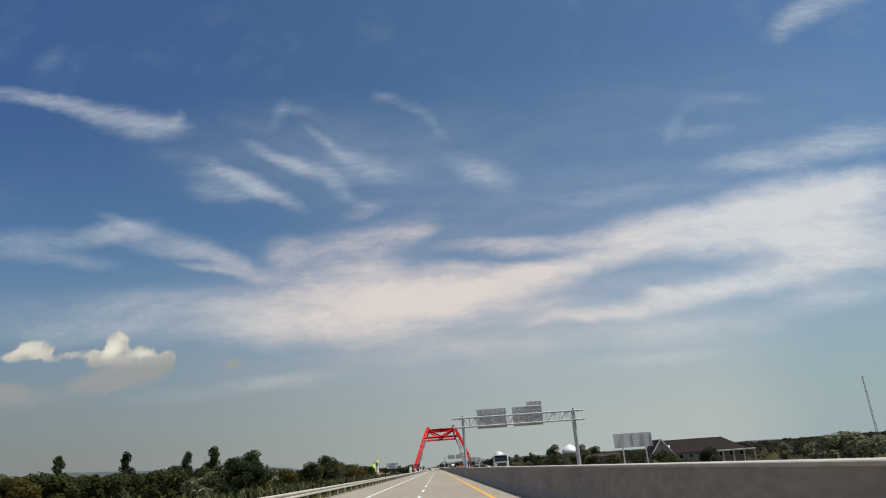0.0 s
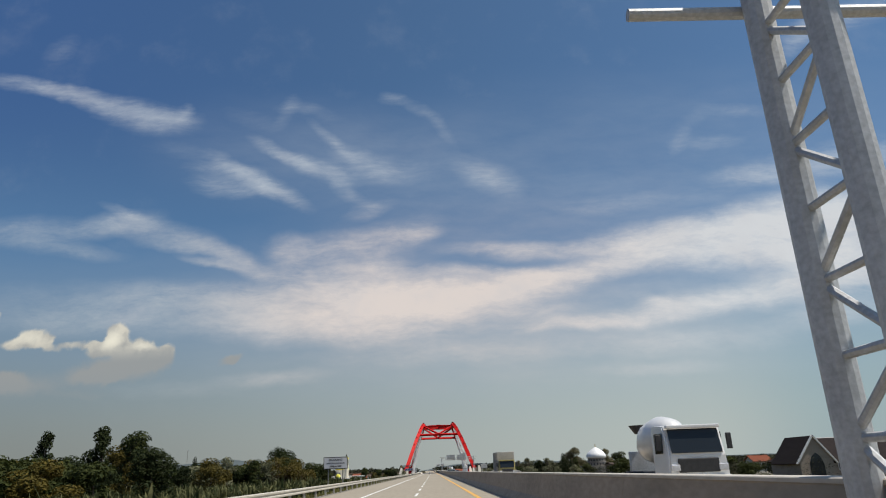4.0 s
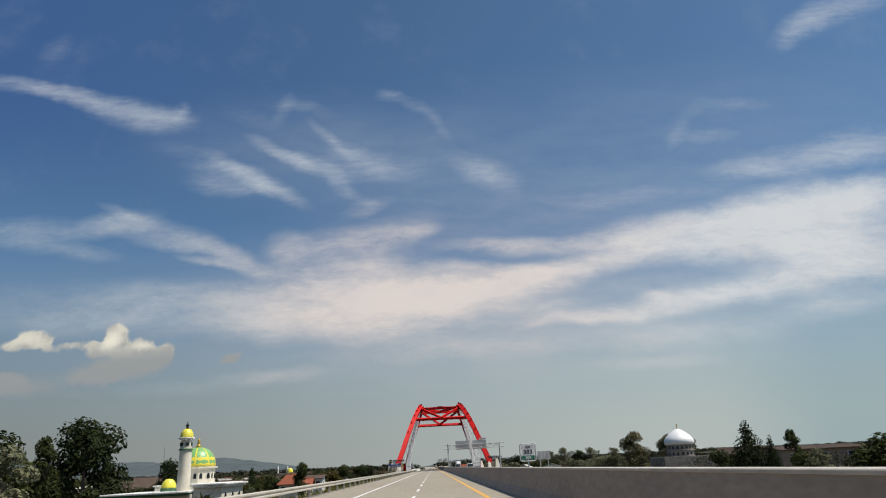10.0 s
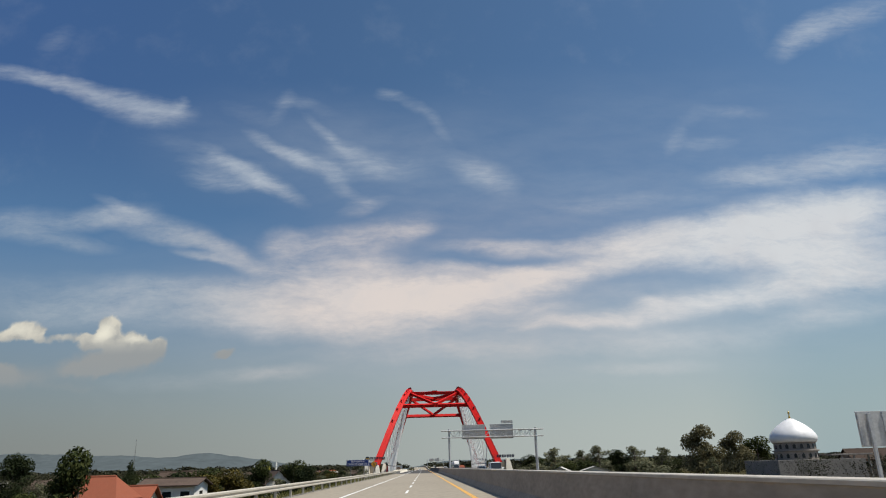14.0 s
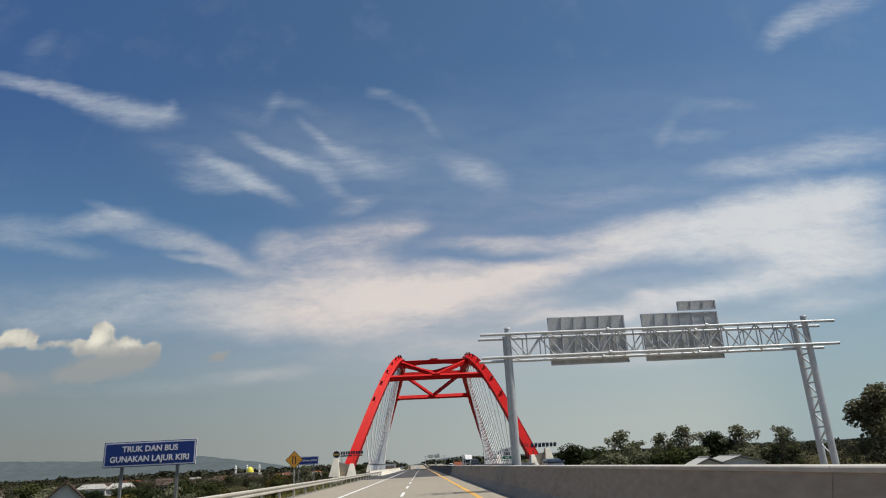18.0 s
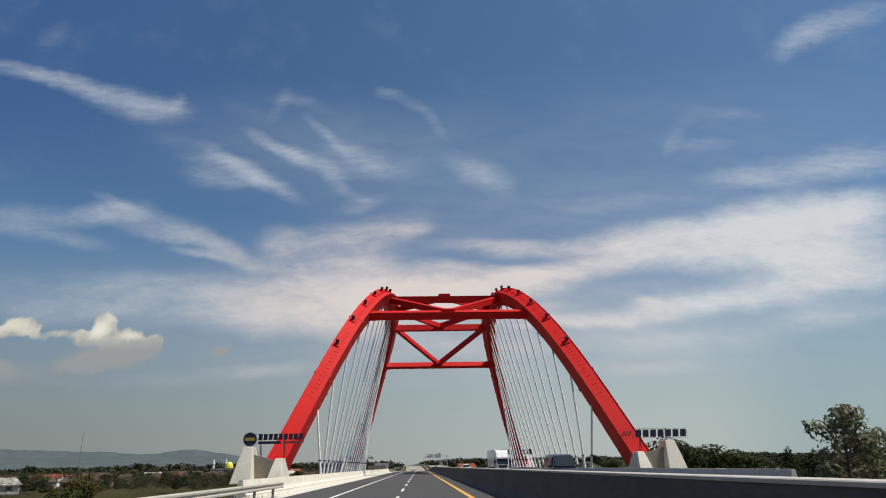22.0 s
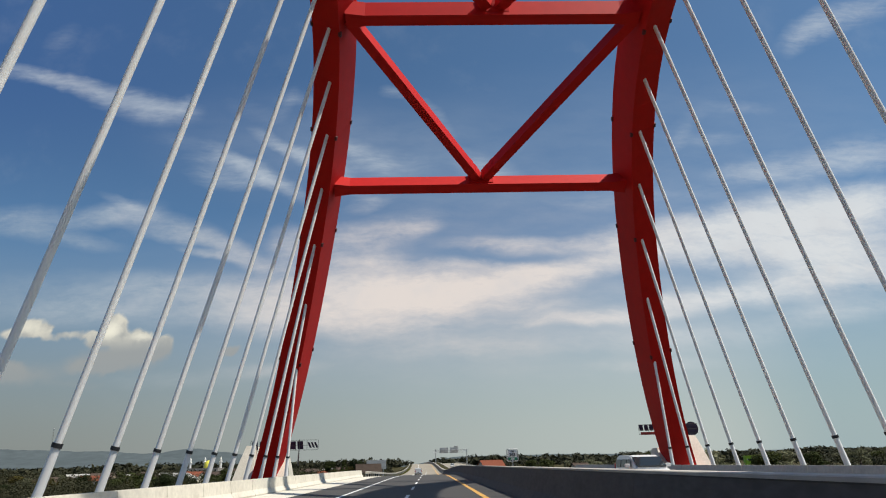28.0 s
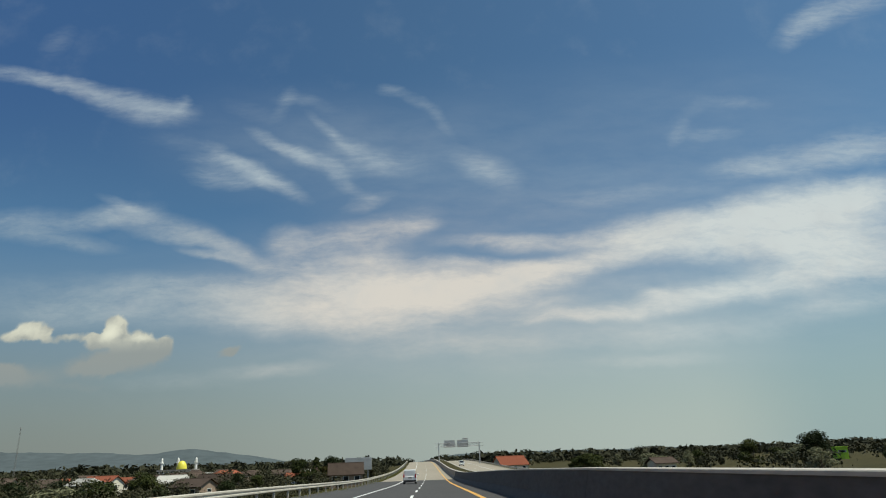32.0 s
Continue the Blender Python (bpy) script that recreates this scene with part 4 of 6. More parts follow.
def plate_sign(name, label, x0, x1, y, zb, zt, face, edge, border, lines, ink):
    """A board on two posts, facing the traffic."""
    base = ground_z((x0 + x1) / 2, y)
    s = thing(name, label, "road sign", ((x0 + x1) / 2, y, base), group="signs along the verge")
    w, zb, zt = x1 - x0, zb - base, zt - base
    for x in (-w * 0.30, w * 0.30):
        part("post", box(x - 0.06, 0.03, -0.3, x + 0.06, 0.15, zt - 0.1, 0.012), SHADED_STEEL, s)
    board = part("board", box(-w / 2, -0.02, zb, w / 2, 0.025, zt, 0.008), edge, s)
    rim = 0.0
    if face is BLUE:
        rim = 0.035
        part("rim", box(-w / 2 + 0.004, -0.0255, zb + 0.004, w / 2 - 0.004, -0.0205, zt - 0.004), face, board)
        part("line", box(-w / 2 + rim, -0.029, zb + rim, w / 2 - rim, -0.026, zt - rim), edge, board)
    part("face", box(-w / 2 + border + rim, -0.033, zb + border + rim, w / 2 - border - rim, -0.0295, zt - border - rim), face, board)
    for z in (zb + 0.25, zt - 0.25):
        part("rail", box(-w / 2 + 0.1, 0.026, z - 0.03, w / 2 - 0.1, 0.05, z + 0.03), STEEL, board)
    h = zt - zb
    for text, size, v in lines:
        lettering(text, size, ink, board, (0, -0.038, zb + h * v))
    return s


plate_sign("prohibition_sign", "white board with black border and black lettering", -11.75, -9.15, 104.2, 1.95, 3.2, WHITE, INK, 0.08,
           (("DILARANG", 0.30, 0.75), ("MENDAHULUI DARI", 0.215, 0.48), ("SEBELAH KIRI", 0.215, 0.23)), INK)
plate_sign("lane_sign", "blue board telling trucks and buses to keep to one lane", -13.4, -9.55, 366.8, 1.92, 2.95, BLUE, WHITE, 0.045,
           (("TRUK DAN BUS", 0.33, 0.69), ("GUNAKAN LAJUR KIRI", 0.33, 0.30)), WHITE)
plate_sign("bridge_name_sign", "small blue board with the name of the bridge", -13.70, -11.05, 411.7, 2.05, 2.90, BLUE, WHITE, 0.04,
           (("JEMBATAN KALI KUTO", 0.222, 0.5),), WHITE)
base_z = ground_z(-10.8, 396.2)
dia = thing("warning_sign", "amber diamond sign with two black bars for a narrowing road", "road sign", (-10.8, 396.2, base_z), group="signs along the verge")
part("post", rod((0, 0.04, -0.3), (0, 0.04, 2.9 - base_z), 0.04, sides=10), STEEL, dia)
for nm, r, y0, y1, mt in (("plate", 0.74, -0.012, 0.012, INK), ("face", 0.685, -0.018, -0.0125, AMBER)):
    o = part(nm, prism([(0, -r), (r, 0), (0, r), (-r, 0)], "y", y0, y1), mt, dia)
    o.matrix_basis = pose(0, 0, 2.36 - base_z)
for sx in (-1, 1):
    o = part("bar", prism([(sx * 0.07, -0.33), (sx * 0.14, -0.33), (sx * 0.17, -0.2), (sx * 0.17, 0.05), (sx * 0.13, 0.2), (sx * 0.2, 0.33), (sx * 0.11, 0.33), (sx * 0.04, 0.2), (sx * 0.09, 0.03), (sx * 0.09, -0.18)], "y", -0.024, -0.0185), INK, dia)
    o.matrix_basis = pose(0, 0, 2.36 - base_z)

# letter boards on the arch feet: plain shapes in place of the firms' names


def letter_board(x0, x1, y, z, badge, blocks, back):
    s = thing("letter_board", "open steel frame with navy letter shapes standing on the arch foot", "sign board", ((x0 + x1) / 2, y, z), 180 if back else 0, group="letter boards at the bridge ends")
    w = x1 - x0
    for zz in (-0.55, 0.0, 0.62):
        part("rail", rod((-w / 2, 0.05, zz), (w / 2, 0.05, zz), 0.02, sides=8), INK, s)
    for k in range(7):
        x = -w / 2 + w * k / 6
        part("stile", rod((x, 0.05, -0.55), (x, 0.05, 0.62), 0.022, sides=8), INK, s)
    for x in (-w * 0.22, w * 0.18):
        part("stand", rod((x, 0.08, -2.4), (x, 0.08, 0.7), 0.05, sides=8), INK, s)
        part("strut", rod((x, 0.9, -2.3), (x, 0.1, -0.3), 0.035, sides=8), INK, s)
    left = -w / 2
    if badge == "disc":
        part("badge", rod((left + 0.75, 0.0, 0.0), (left + 0.75, -0.12, 0.0), 0.86, sides=32), NAVY, s)
        part("badge_band", box(left + 0.12, -0.15, -0.2, left + 1.38, -0.121, 0.2, 0.01), GOLD, s)
        left += 1.8
    elif badge == "wing":
        for k in range(3):
            part("badge_stroke", prism([(left + 0.4 * k, -0.3), (left + 0.25 + 0.4 * k, -0.3), (left + 0.55 + 0.4 * k, 0.35), (left + 0.32 + 0.4 * k, 0.35)], "y", -0.1, 0.0), NAVY if back else RUST, s)
        left += 1.8
    n, step = blocks, (w / 2 - left) / blocks
    for k in range(n):
        x = left + step * k
        part("letter_shape", prism([(x + 0.02, -0.12 if badge == "disc" else -0.45), (x + step * 0.78, -0.12 if badge == "disc" else -0.45), (x + step * 0.86, 0.62 if badge == "disc" else 0.5), (x + step * 0.12, 0.62 if badge == "disc" else 0.5)], "y", -0.1, 0.0), NAVY, s)
    if badge == "disc":
        for k in range(2):
            part("small_line", box(left + k * step * n * 0.56, -0.08, -0.62, left + step * n * (0.5 + 0.46 * k), 0.0, -0.28), RUST if k else NAVY, s)
    return s


letter_board(-22.6, -15.0, 515.2, 5.1, "disc", 9, False)
letter_board(26.7, 35.5, 515.2, 4.95, "wing", 7, False)
letter_board(-22.0, -13.7, 631.4, 4.0, "wing", 7, True)
letter_board(26.5, 34.0, 631.8, 4.9, "disc", 9, True)

# boards seen from behind beyond the far carriageway
for x0, x1, y, zb, zt in ((18.1, 22.0, 11.3, 2.05, 3.45), (17.15, 19.3, 273.0, 1.75, 3.1)):
    base = ground_z((x0 + x1) / 2, y)
    s = thing("road_sign", "grey back of a road sign on two posts", "road sign", ((x0 + x1) / 2, y, base), group="signs facing the oncoming lanes")
    w = x1 - x0
    bd = part("board", box(-w / 2, 0.03, zb - base, w / 2, 0.06, zt - base, 0.008), DULL_STEEL, s)
    for k in range(5):
        x = -w / 2 + 0.06 + (w - 0.12) * k / 4
        part("stiffener", box(x - 0.03, -0.02, zb - base + 0.04, x + 0.03, 0.028, zt - base - 0.04), STEEL, bd)
    for x in (-w * 0.3, w * 0.3):
        part("post", box(x - 0.06, -0.14, -0.3, x + 0.06, -0.022, zt - base - 0.1, 0.01), STEEL, s)

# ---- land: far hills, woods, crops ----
# grey-blue of these hills is distance haze mixed into the base colour
HAZED_HILL = material("far wooded hill", (0.086, 0.104, 0.110), 1.0, grain=0.02, vary=0.12, stain=0.5, stain_scale=0.004, bump=0.0, dark=(0.064, 0.080, 0.084), gloss=0.0)
BARK = material("bark", (0.12, 0.09, 0.065), 0.9, grain=7, vary=0.3, stain=0.5, stain_scale=1.5, bump=0.5)
LEAF = leafy("broad leaves", (0.070, 0.078, 0.020), (0.016, 0.027, 0.008))
LEAF_DARK = leafy("dark leaves", (0.036, 0.046, 0.015), (0.010, 0.018, 0.006))
LEAF_WARM = leafy("yellowing leaves", (0.140, 0.108, 0.022), (0.028, 0.028, 0.008))
# dusty leaf tone, lightened beyond the dust to carry haze
LEAF_GREY = leafy("dusty leaves", (0.25, 0.245, 0.145), (0.055, 0.064, 0.034), 0.3)
# yellow-green leaves made paler, so the air's haze is in their colour
LEAF_HAZED = leafy("dusty yellow-green leaves", (0.20, 0.175, 0.090), (0.070, 0.068, 0.036), 0.3)
CROP = leafy("crop blades", (0.20, 0.19, 0.085), (0.018, 0.032, 0.009), 0.3)
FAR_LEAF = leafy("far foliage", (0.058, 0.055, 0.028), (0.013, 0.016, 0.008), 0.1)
rnd = random.Random(11)


def hills(name, dist, height, x0, x1, seed, label):
    """A long ridge at the edge of the plain, with its own slopes."""
    bm = bmesh.new()
    n, rows = 150, []
    for k in range(n + 1):
        x = x0 + (x1 - x0) * k / n
        f = k / n
        h = height * (0.80 + 0.26 * noise.noise(Vector((x * 0.0016, seed, 0))) + 0.13 * noise.noise(Vector((x * 0.0046, seed, 4))) + 0.04 * noise.noise(Vector((x * 0.017, seed, 9))))
        h *= smoothstep(0.0, 0.06, f) * (1 - smoothstep(0.72, 1.0, f))
        y = dist + 250 * noise.noise(Vector((x * 0.0009, seed, 2)))
        rows.append([bm.verts.new(c) for c in ((x, y - 420, -6), (x, y - 170, h * 0.62), (x, y, max(-5.5, h)), (x, y + 350, -6))])
    for r0, r1 in zip(rows, rows[1:]):
        for i in range(3):
            bm.faces.new((r0[i], r1[i], r1[i + 1], r0[i + 1]))
    bmesh.ops.recalc_face_normals(bm, faces=bm.faces)
    return tagged(part(name, bm, HAZED_HILL, smooth=True), label, "hills", kind="structure")


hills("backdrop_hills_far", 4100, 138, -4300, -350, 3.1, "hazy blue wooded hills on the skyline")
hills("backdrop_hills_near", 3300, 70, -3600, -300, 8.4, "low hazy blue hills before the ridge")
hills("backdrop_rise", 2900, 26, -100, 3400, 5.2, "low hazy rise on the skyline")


def leaves(centres, count, size, seed, flat=0.0, droop=0.0):
    """Many small bent leaves round the given clumps: (centre, radii)."""
    r = random.Random(seed)
    vs, fs = [], []
    total = sum(c[1][0] * c[1][1] for c in centres)
    for c, rad in centres:
        for _ in range(max(4, int(count * rad[0] * rad[1] / total))):
            while True:
                p = Vector((r.uniform(-1, 1), r.uniform(-1, 1), r.uniform(-1, 1)))
                if 0.15 < p.length < 1.0 and r.random() < 0.25 + 0.75 * p.length:
                    break
            n = (p + Vector((r.uniform(-0.8, 0.8), r.uniform(-0.8, 0.8), r.uniform(-0.3, 1.0)))).normalized()
            p = Vector((c[0] + p.x * rad[0], c[1] + p.y * rad[0], c[2] + p.z * rad[1]))
            t = n.orthogonal().normalized()
            t = (Matrix.Rotation(r.uniform(0, 6.28), 3, n) @ t)
            b = n.cross(t)
            s = size * r.uniform(0.6, 1.35)
            k = len(vs)
            vs += [p - t * s - n * droop * s, p + b * s * 0.5, p + t * s - n * droop * s, p - b * s * 0.5]
            fs.append((k, k + 1, k + 2, k + 3))
    return vs, fs


def tree(name, label, seed, height, spread, crown_from, mat, count=900, leaf=0.34, clumps=9, upright=False, tight=1.0):
    """A tapered trunk with limbs and a crown of leaf clumps. Returns the thing, standing at the origin."""
    r = random.Random(seed)
    t = thing(name, label, "tree")
    bm = bmesh.new()
    lean = Vector((r.uniform(-0.05, 0.05), r.uniform(-0.05, 0.05), 1))
    pts = [lean * height * f for f in (0, 0.3, 0.6, 0.92)]
    rad = [height * 0.028, height * 0.021, height * 0.014, height * 0.004]
    for a, b, ra, rb in zip(pts, pts[1:], rad, rad[1:]):
        rod(a - Vector((0, 0, 0.25 if a.length < 0.01 else 0)), b, ra, rb, 8, bm)
    centres = []
    for k in range(clumps):
        f = crown_from + (1 - crown_from) * (k + 0.5) / clumps
        start = lean * height * f * 0.82
        a = r.uniform(0, 6.28)
        if upright:
            reach = spread * (1.02 - f) * r.uniform(0.5, 0.8) * 0.8
            rr = spread * (1.1 - f) * 0.75 + 0.25
        else:
            prof = math.sin(math.pi * min(0.95, 0.22 + 0.72 * (f - crown_from) / (1 - crown_from)))
            reach = spread * prof * r.uniform(0.35, 0.8)
            rr = spread * r.uniform(0.34, 0.52) * tight
        end = Vector((math.cos(a) * reach, math.sin(a) * reach, height * f))
        rod(start, end, height * 0.008, height * 0.003, 5, bm)
        centres.append((end, (rr, rr * r.uniform(0.6, 0.85) if not upright else rr * 1.3)))
    part("trunk", bm, BARK, t)
    vs, fs = leaves(centres, count, leaf, seed + 5, droop=0.2)
    me = bpy.data.meshes.new("crown")
    me.from_pydata(vs, [], fs)
    me.materials.append(mat)
    ob = new("crown", me)
    ob.parent = t
    return t


SPECIES = {
    "broad": tree("broadleaf_tree", "broad dark green tree with a rounded crown", 1, 9.0, 4.4, 0.22, LEAF_DARK, 4420, 0.25, 14),
    "broad2": tree("broadleaf_tree", "broad green tree with an uneven crown", 2, 8.5, 3.8, 0.28, LEAF, 3400, 0.25, 11),
    "tall": tree("tall_tree", "tall open tree with small clumps of leaves", 3, 12.0, 2.7, 0.14, LEAF_DARK, 4200, 0.22, 22),
    "tall2": tree("tall_tree", "slender open tree with gaps in its crown", 4, 11.0, 2.3, 0.18, LEAF, 3200, 0.22, 18),
    "warm": tree("autumnal_tree", "round tree with yellowish brown leaves", 5, 7.0, 3.9, 0.15, LEAF_WARM, 4080, 0.24, 13),
    "cone": tree("conical_tree", "dense conical dark green tree", 6, 8.0, 3.0, 0.03, LEAF_DARK, 6800, 0.17, 22, True),
    "dusty": tree("young_tree", "young open tree with dusty green leaves", 7, 6.5, 2.1, 0.32, LEAF_GREY, 1190, 0.19, 9),
    "open": tree("leaning_shrub_tree", "open bushy tree with large dusty leaves", 12, 7.2, 4.0, 0.08, LEAF_GREY, 1500, 0.25, 30, tight=0.58),
    "hazy": tree("broadleaf_tree", "broad rounded tree with dusty yellow-green leaves", 14, 9.0, 4.4, 0.16, LEAF_HAZED, 4800, 0.24, 20, tight=0.85),
    "bush": tree("shrub", "low dense green shrub", 8, 3.6, 2.6, 0.10, LEAF, 1870, 0.21, 9),
    "bush2": tree("shrub", "low dusty green shrub", 9, 3.2, 2.8, 0.10, LEAF_GREY, 1530, 0.21, 9),
}


def thicket(seed):
    """A dry, mostly bare tree: a trunk that forks into many thin twigs with few leaves."""
    r = random.Random(seed)
    t = thing("bare_tree", "dry half-bare tree with thin grey twigs", "tree")
    bm = bmesh.new()
    tips = []

    def fork(a, way, length, radius, level):
        b = a + way * length
        rod(a, b, radius, radius * 0.6, 5, bm)
        if level == 0:
            tips.append((b, (0.5, 0.4)))
            return
        for _ in range(3):
            turn = Vector((r.uniform(-0.75, 0.75), r.uniform(-0.75, 0.75), r.uniform(-0.1, 0.5)))
            fork(a + way * length * r.uniform(0.6, 1.0), (way + turn).normalized(), length * r.uniform(0.55, 0.8), radius * 0.55, level - 1)

    for _ in range(4):
        fork(Vector((r.uniform(-0.5, 0.5), r.uniform(-0.5, 0.5), -0.2)), Vector((r.uniform(-0.6, 0.6), r.uniform(-0.6, 0.6), 1)).normalized(), 2.6, 0.10, 4)
    part("trunk", bm, BARK, t)
    vs, fs = leaves(tips, 700, 0.16, seed + 1)
    me = bpy.data.meshes.new("crown")
    me.from_pydata(vs, [], fs)
    me.materials.append(LEAF_WARM)
    new("crown", me).parent = t
    return t


SPECIES["bare"] = thicket(31)
used = set()


def plant(kind, x, y, top, sink=0.0, wide=1.0):
    """A tree of the kind whose tip reaches the height top."""
    src = SPECIES[kind]
    tall = {"broad": 9.0, "broad2": 8.5, "tall": 12.0, "tall2": 11.0, "warm": 7.0, "cone": 8.0, "dusty": 6.5, "open": 7.2, "hazy": 9.0, "bare": 6.0, "bush": 3.6, "bush2": 3.2}[kind]
    g = ground_z(x, y)
    k = max(0.25, (top - g) / (tall * 1.03))
    if kind not in used:
        used.add(kind)
        o = src
    else:
        o = copy_thing(src, Matrix())
    o.matrix_basis = Matrix.LocRotScale((x, y, g - sink), Euler((0, 0, rnd.uniform(0, 6.28))), (k * wide, k * wide, k))
    o["group"] = "trees on the plain"
    return o


def kiosk_view(x, y):
    """The open strip of land in front of the kiosk."""
    return 640 < y < 912 and abs(x - 168.0 * (y - 606.0) / 299.0) < 9.0


# trees that stand out, along the verge side with the fields
for spec in (("tall", -112.9, 193, 14.9, 0.9), ("tall", -88.3, 187, 13.2, 0.8), ("tall", -85.8, 210, 15.6, 1.0), ("tall2", -42.3, 236, 6.6, 0.8), ("tall2", -150, 218, 16.5, 0.9),
             ("broad2", -62.1, 172.6, 10.5, 0.9), ("broad", -50.6, 262, 9.8, 0.95), ("warm", -75, 196, 8.6, 1.1), ("warm", -66, 178, 6.6, 1.0), ("cone", -75.6, 250.6, 8.2, 0.7)):
    plant(spec[0], spec[1], spec[2], spec[3], 0, spec[4])
for spec in (("warm", -36, 199, 4.9, 0.9), ("broad2", -45, 226, 5.4, 0.8), ("broad", -36, 256, 3.6, 0.7), ("dusty", -33, 214, 4.2, 1.0), ("warm", -42, 188, 4.4, 0.9),
             ("broad", -92, 405, 6.0, 1.0), ("cone", -60, 390, 4.2, 0.8), ("broad2", -25.0, 356, 2.7, 0.9), ("broad2", -21.0, 359, 2.5, 0.9), ("broad", -18.0, 353, 1.8, 0.8), ("open", -16.8, 440, 2.1, 0.8), ("broad2", -26.2, 300, 3.0, 0.7), ("open", -14.5, 378, 0.9, 0.8), ("tall2", -38.6, 860, 4.5, 1.0), ("broad", -34, 866, 4.2, 1.0), ("broad2", -47, 872, 3.8, 1.0)):
    plant(spec[0], spec[1], spec[2], spec[3], 0, spec[4])
for spec in (("warm", -26.0, 163, 3.9, 1.0), ("broad2", -21.5, 167, 3.0, 0.9), ("open", -31.0, 160, 4.0, 1.0), ("broad", -36.0, 170, 4.4, 0.9)):
    plant(spec[0], spec[1], spec[2], spec[3], 0, spec[4])
for spec in (("warm", -27.5, 345, 1.2, 1.3), ("broad2", -31.5, 347, 1.6, 1.3), ("broad", -36.0, 350, 1.4, 1.2), ("warm", -29.5, 340, 0.6, 1.3), ("broad2", -40.0, 349, 1.0, 1.3)):
    plant(spec[0], spec[1], spec[2], spec[3], 0, spec[4])
for spec in (("broad2", -23.6, 167, 3.4, 1.25), ("broad2", -28.5, 169, 4.1, 1.3), ("broad2", -32.5, 167, 3.5, 1.25), ("bare", -31.5, 162, 4.7, 1.2), ("bare", -28.0, 160.5, 3.5, 1.2), ("bare", -24.5, 161.5, 2.6, 1.2), ("broad", -40.0, 219, 6.4, 1.2)):
    plant(spec[0], spec[1], spec[2], spec[3], 0, spec[4])
# the dense belt behind the field
rb = random.Random(91)
for _ in range(70):
    y = rb.uniform(45, 190)
    x = -rb.uniform(34, 110)
    plant(rb.choice(("broad", "broad2", "bush", "broad", "warm", "tall2")), x, y, rb.uniform(1.8, 3.6) + 0.022 * -x, 0, rb.uniform(1.0, 1.35))
# beyond the oncoming lanes
for spec in (("cone", 42.4, 251.5, 5.4, 1.0), ("cone", 44.1, 249.0, 3.3, 0.6), ("tall2", 45.0, 244.9, 3.9, 0.9), ("hazy", 90.5, 468.0, 12.0, 1.12), ("hazy", 120.4, 508.6, 11.4, 1.1), ("broad2", 132, 515, 9.0, 1.1),
             ("open", 48.6, 502.7, 7.0, 1.1), ("open", 60.0, 504.0, 6.0, 1.0), ("open", 66.6, 505.6, 7.5, 1.15), ("open", 79.5, 504.0, 7.0, 1.2)):
    plant(spec[0], spec[1], spec[2], spec[3], 0, spec[4])
for spec in (("broad", 74.5, 508.0, 5.6, 1.1), ("open", 91.0, 508.0, 6.4, 1.1), ("open", 54.5, 507.0, 4.4, 1.3), ("cone", 95.0, 600.0, 4.3, 1.1), ("broad", 104.0, 604.0, 2.6, 1.2), ("broad2", 64.0, 563.0, 2.6, 1.3), ("broad", 50.0, 558.5, 4.9, 1.2), ("broad2", 57.0, 561.0, 3.6, 1.3), ("hazy", 66.5, 251.0, 4.7, 1.25), ("bush", 61.5, 250.0, 2.2, 1.4),
             ("broad", 92.0, 789.0, 5.0, 1.2), ("broad2", 82.0, 800.0, 3.8, 1.2), ("cone", 187.7, 746.9, 6.2, 1.0)):
    plant(spec[0], spec[1], spec[2], spec[3], 0, spec[4])

# scattered trees and shrubs, thinner towards the village
for _ in range(120):
    y = rnd.uniform(40, 470)
    x = -rnd.uniform(24, 150) if y < 285 else -rnd.uniform(62, 210)
    kind = rnd.choice(("broad", "broad2", "bush", "bush", "tall2", "warm", "dusty", "bush2"))
    if y > 300:
        kind = rnd.choice(("bush", "bush2", "broad2", "cone", "bush"))
    if y > 195 and x > -60:
        continue
    far = abs(x)
    plant(kind, x, y, (rnd.uniform(1.6, 3.4) if kind.startswith("bush") else rnd.uniform(2.2, 5.6)) * (0.55 if y > 300 else 1.0) + far * (0.02 if y < 300 else 0.004) - (1.2 if y > 300 else 0.0), 0, rnd.uniform(0.9, 1.35))
for _ in range(90):
    y = rnd.uniform(60, 900)
    x = rnd.uniform(30, 170)
    kind, top, wide = rnd.choice(("broad2", "bush", "bush2", "dusty", "bush")), rnd.uniform(0.3, 1.5) + x * 0.008, rnd.uniform(1.0, 1.6)
    if not kiosk_view(x, y):
        plant(kind, x, y, top, 0, wide)

# low trees and shrubs between the houses
rg = random.Random(63)
for _ in range(64):
    y = rg.uniform(296, 505)
    x = -rg.uniform(30, 88)
    plant(rg.choice(("bush", "broad2", "bush", "open", "broad", "warm")), x, y, rg.uniform(-1.6, 0.7), 0, rg.uniform(1.0, 1.5))
for _ in range(80):
    y = rg.uniform(655, 900)
    x = road_x(y) - rg.uniform(30, 170)
    plant(rg.choice(("bush", "broad2", "broad", "broad", "warm", "open")), x, y, rg.uniform(-1.9, 0.9), 0, rg.uniform(1.0, 1.6))


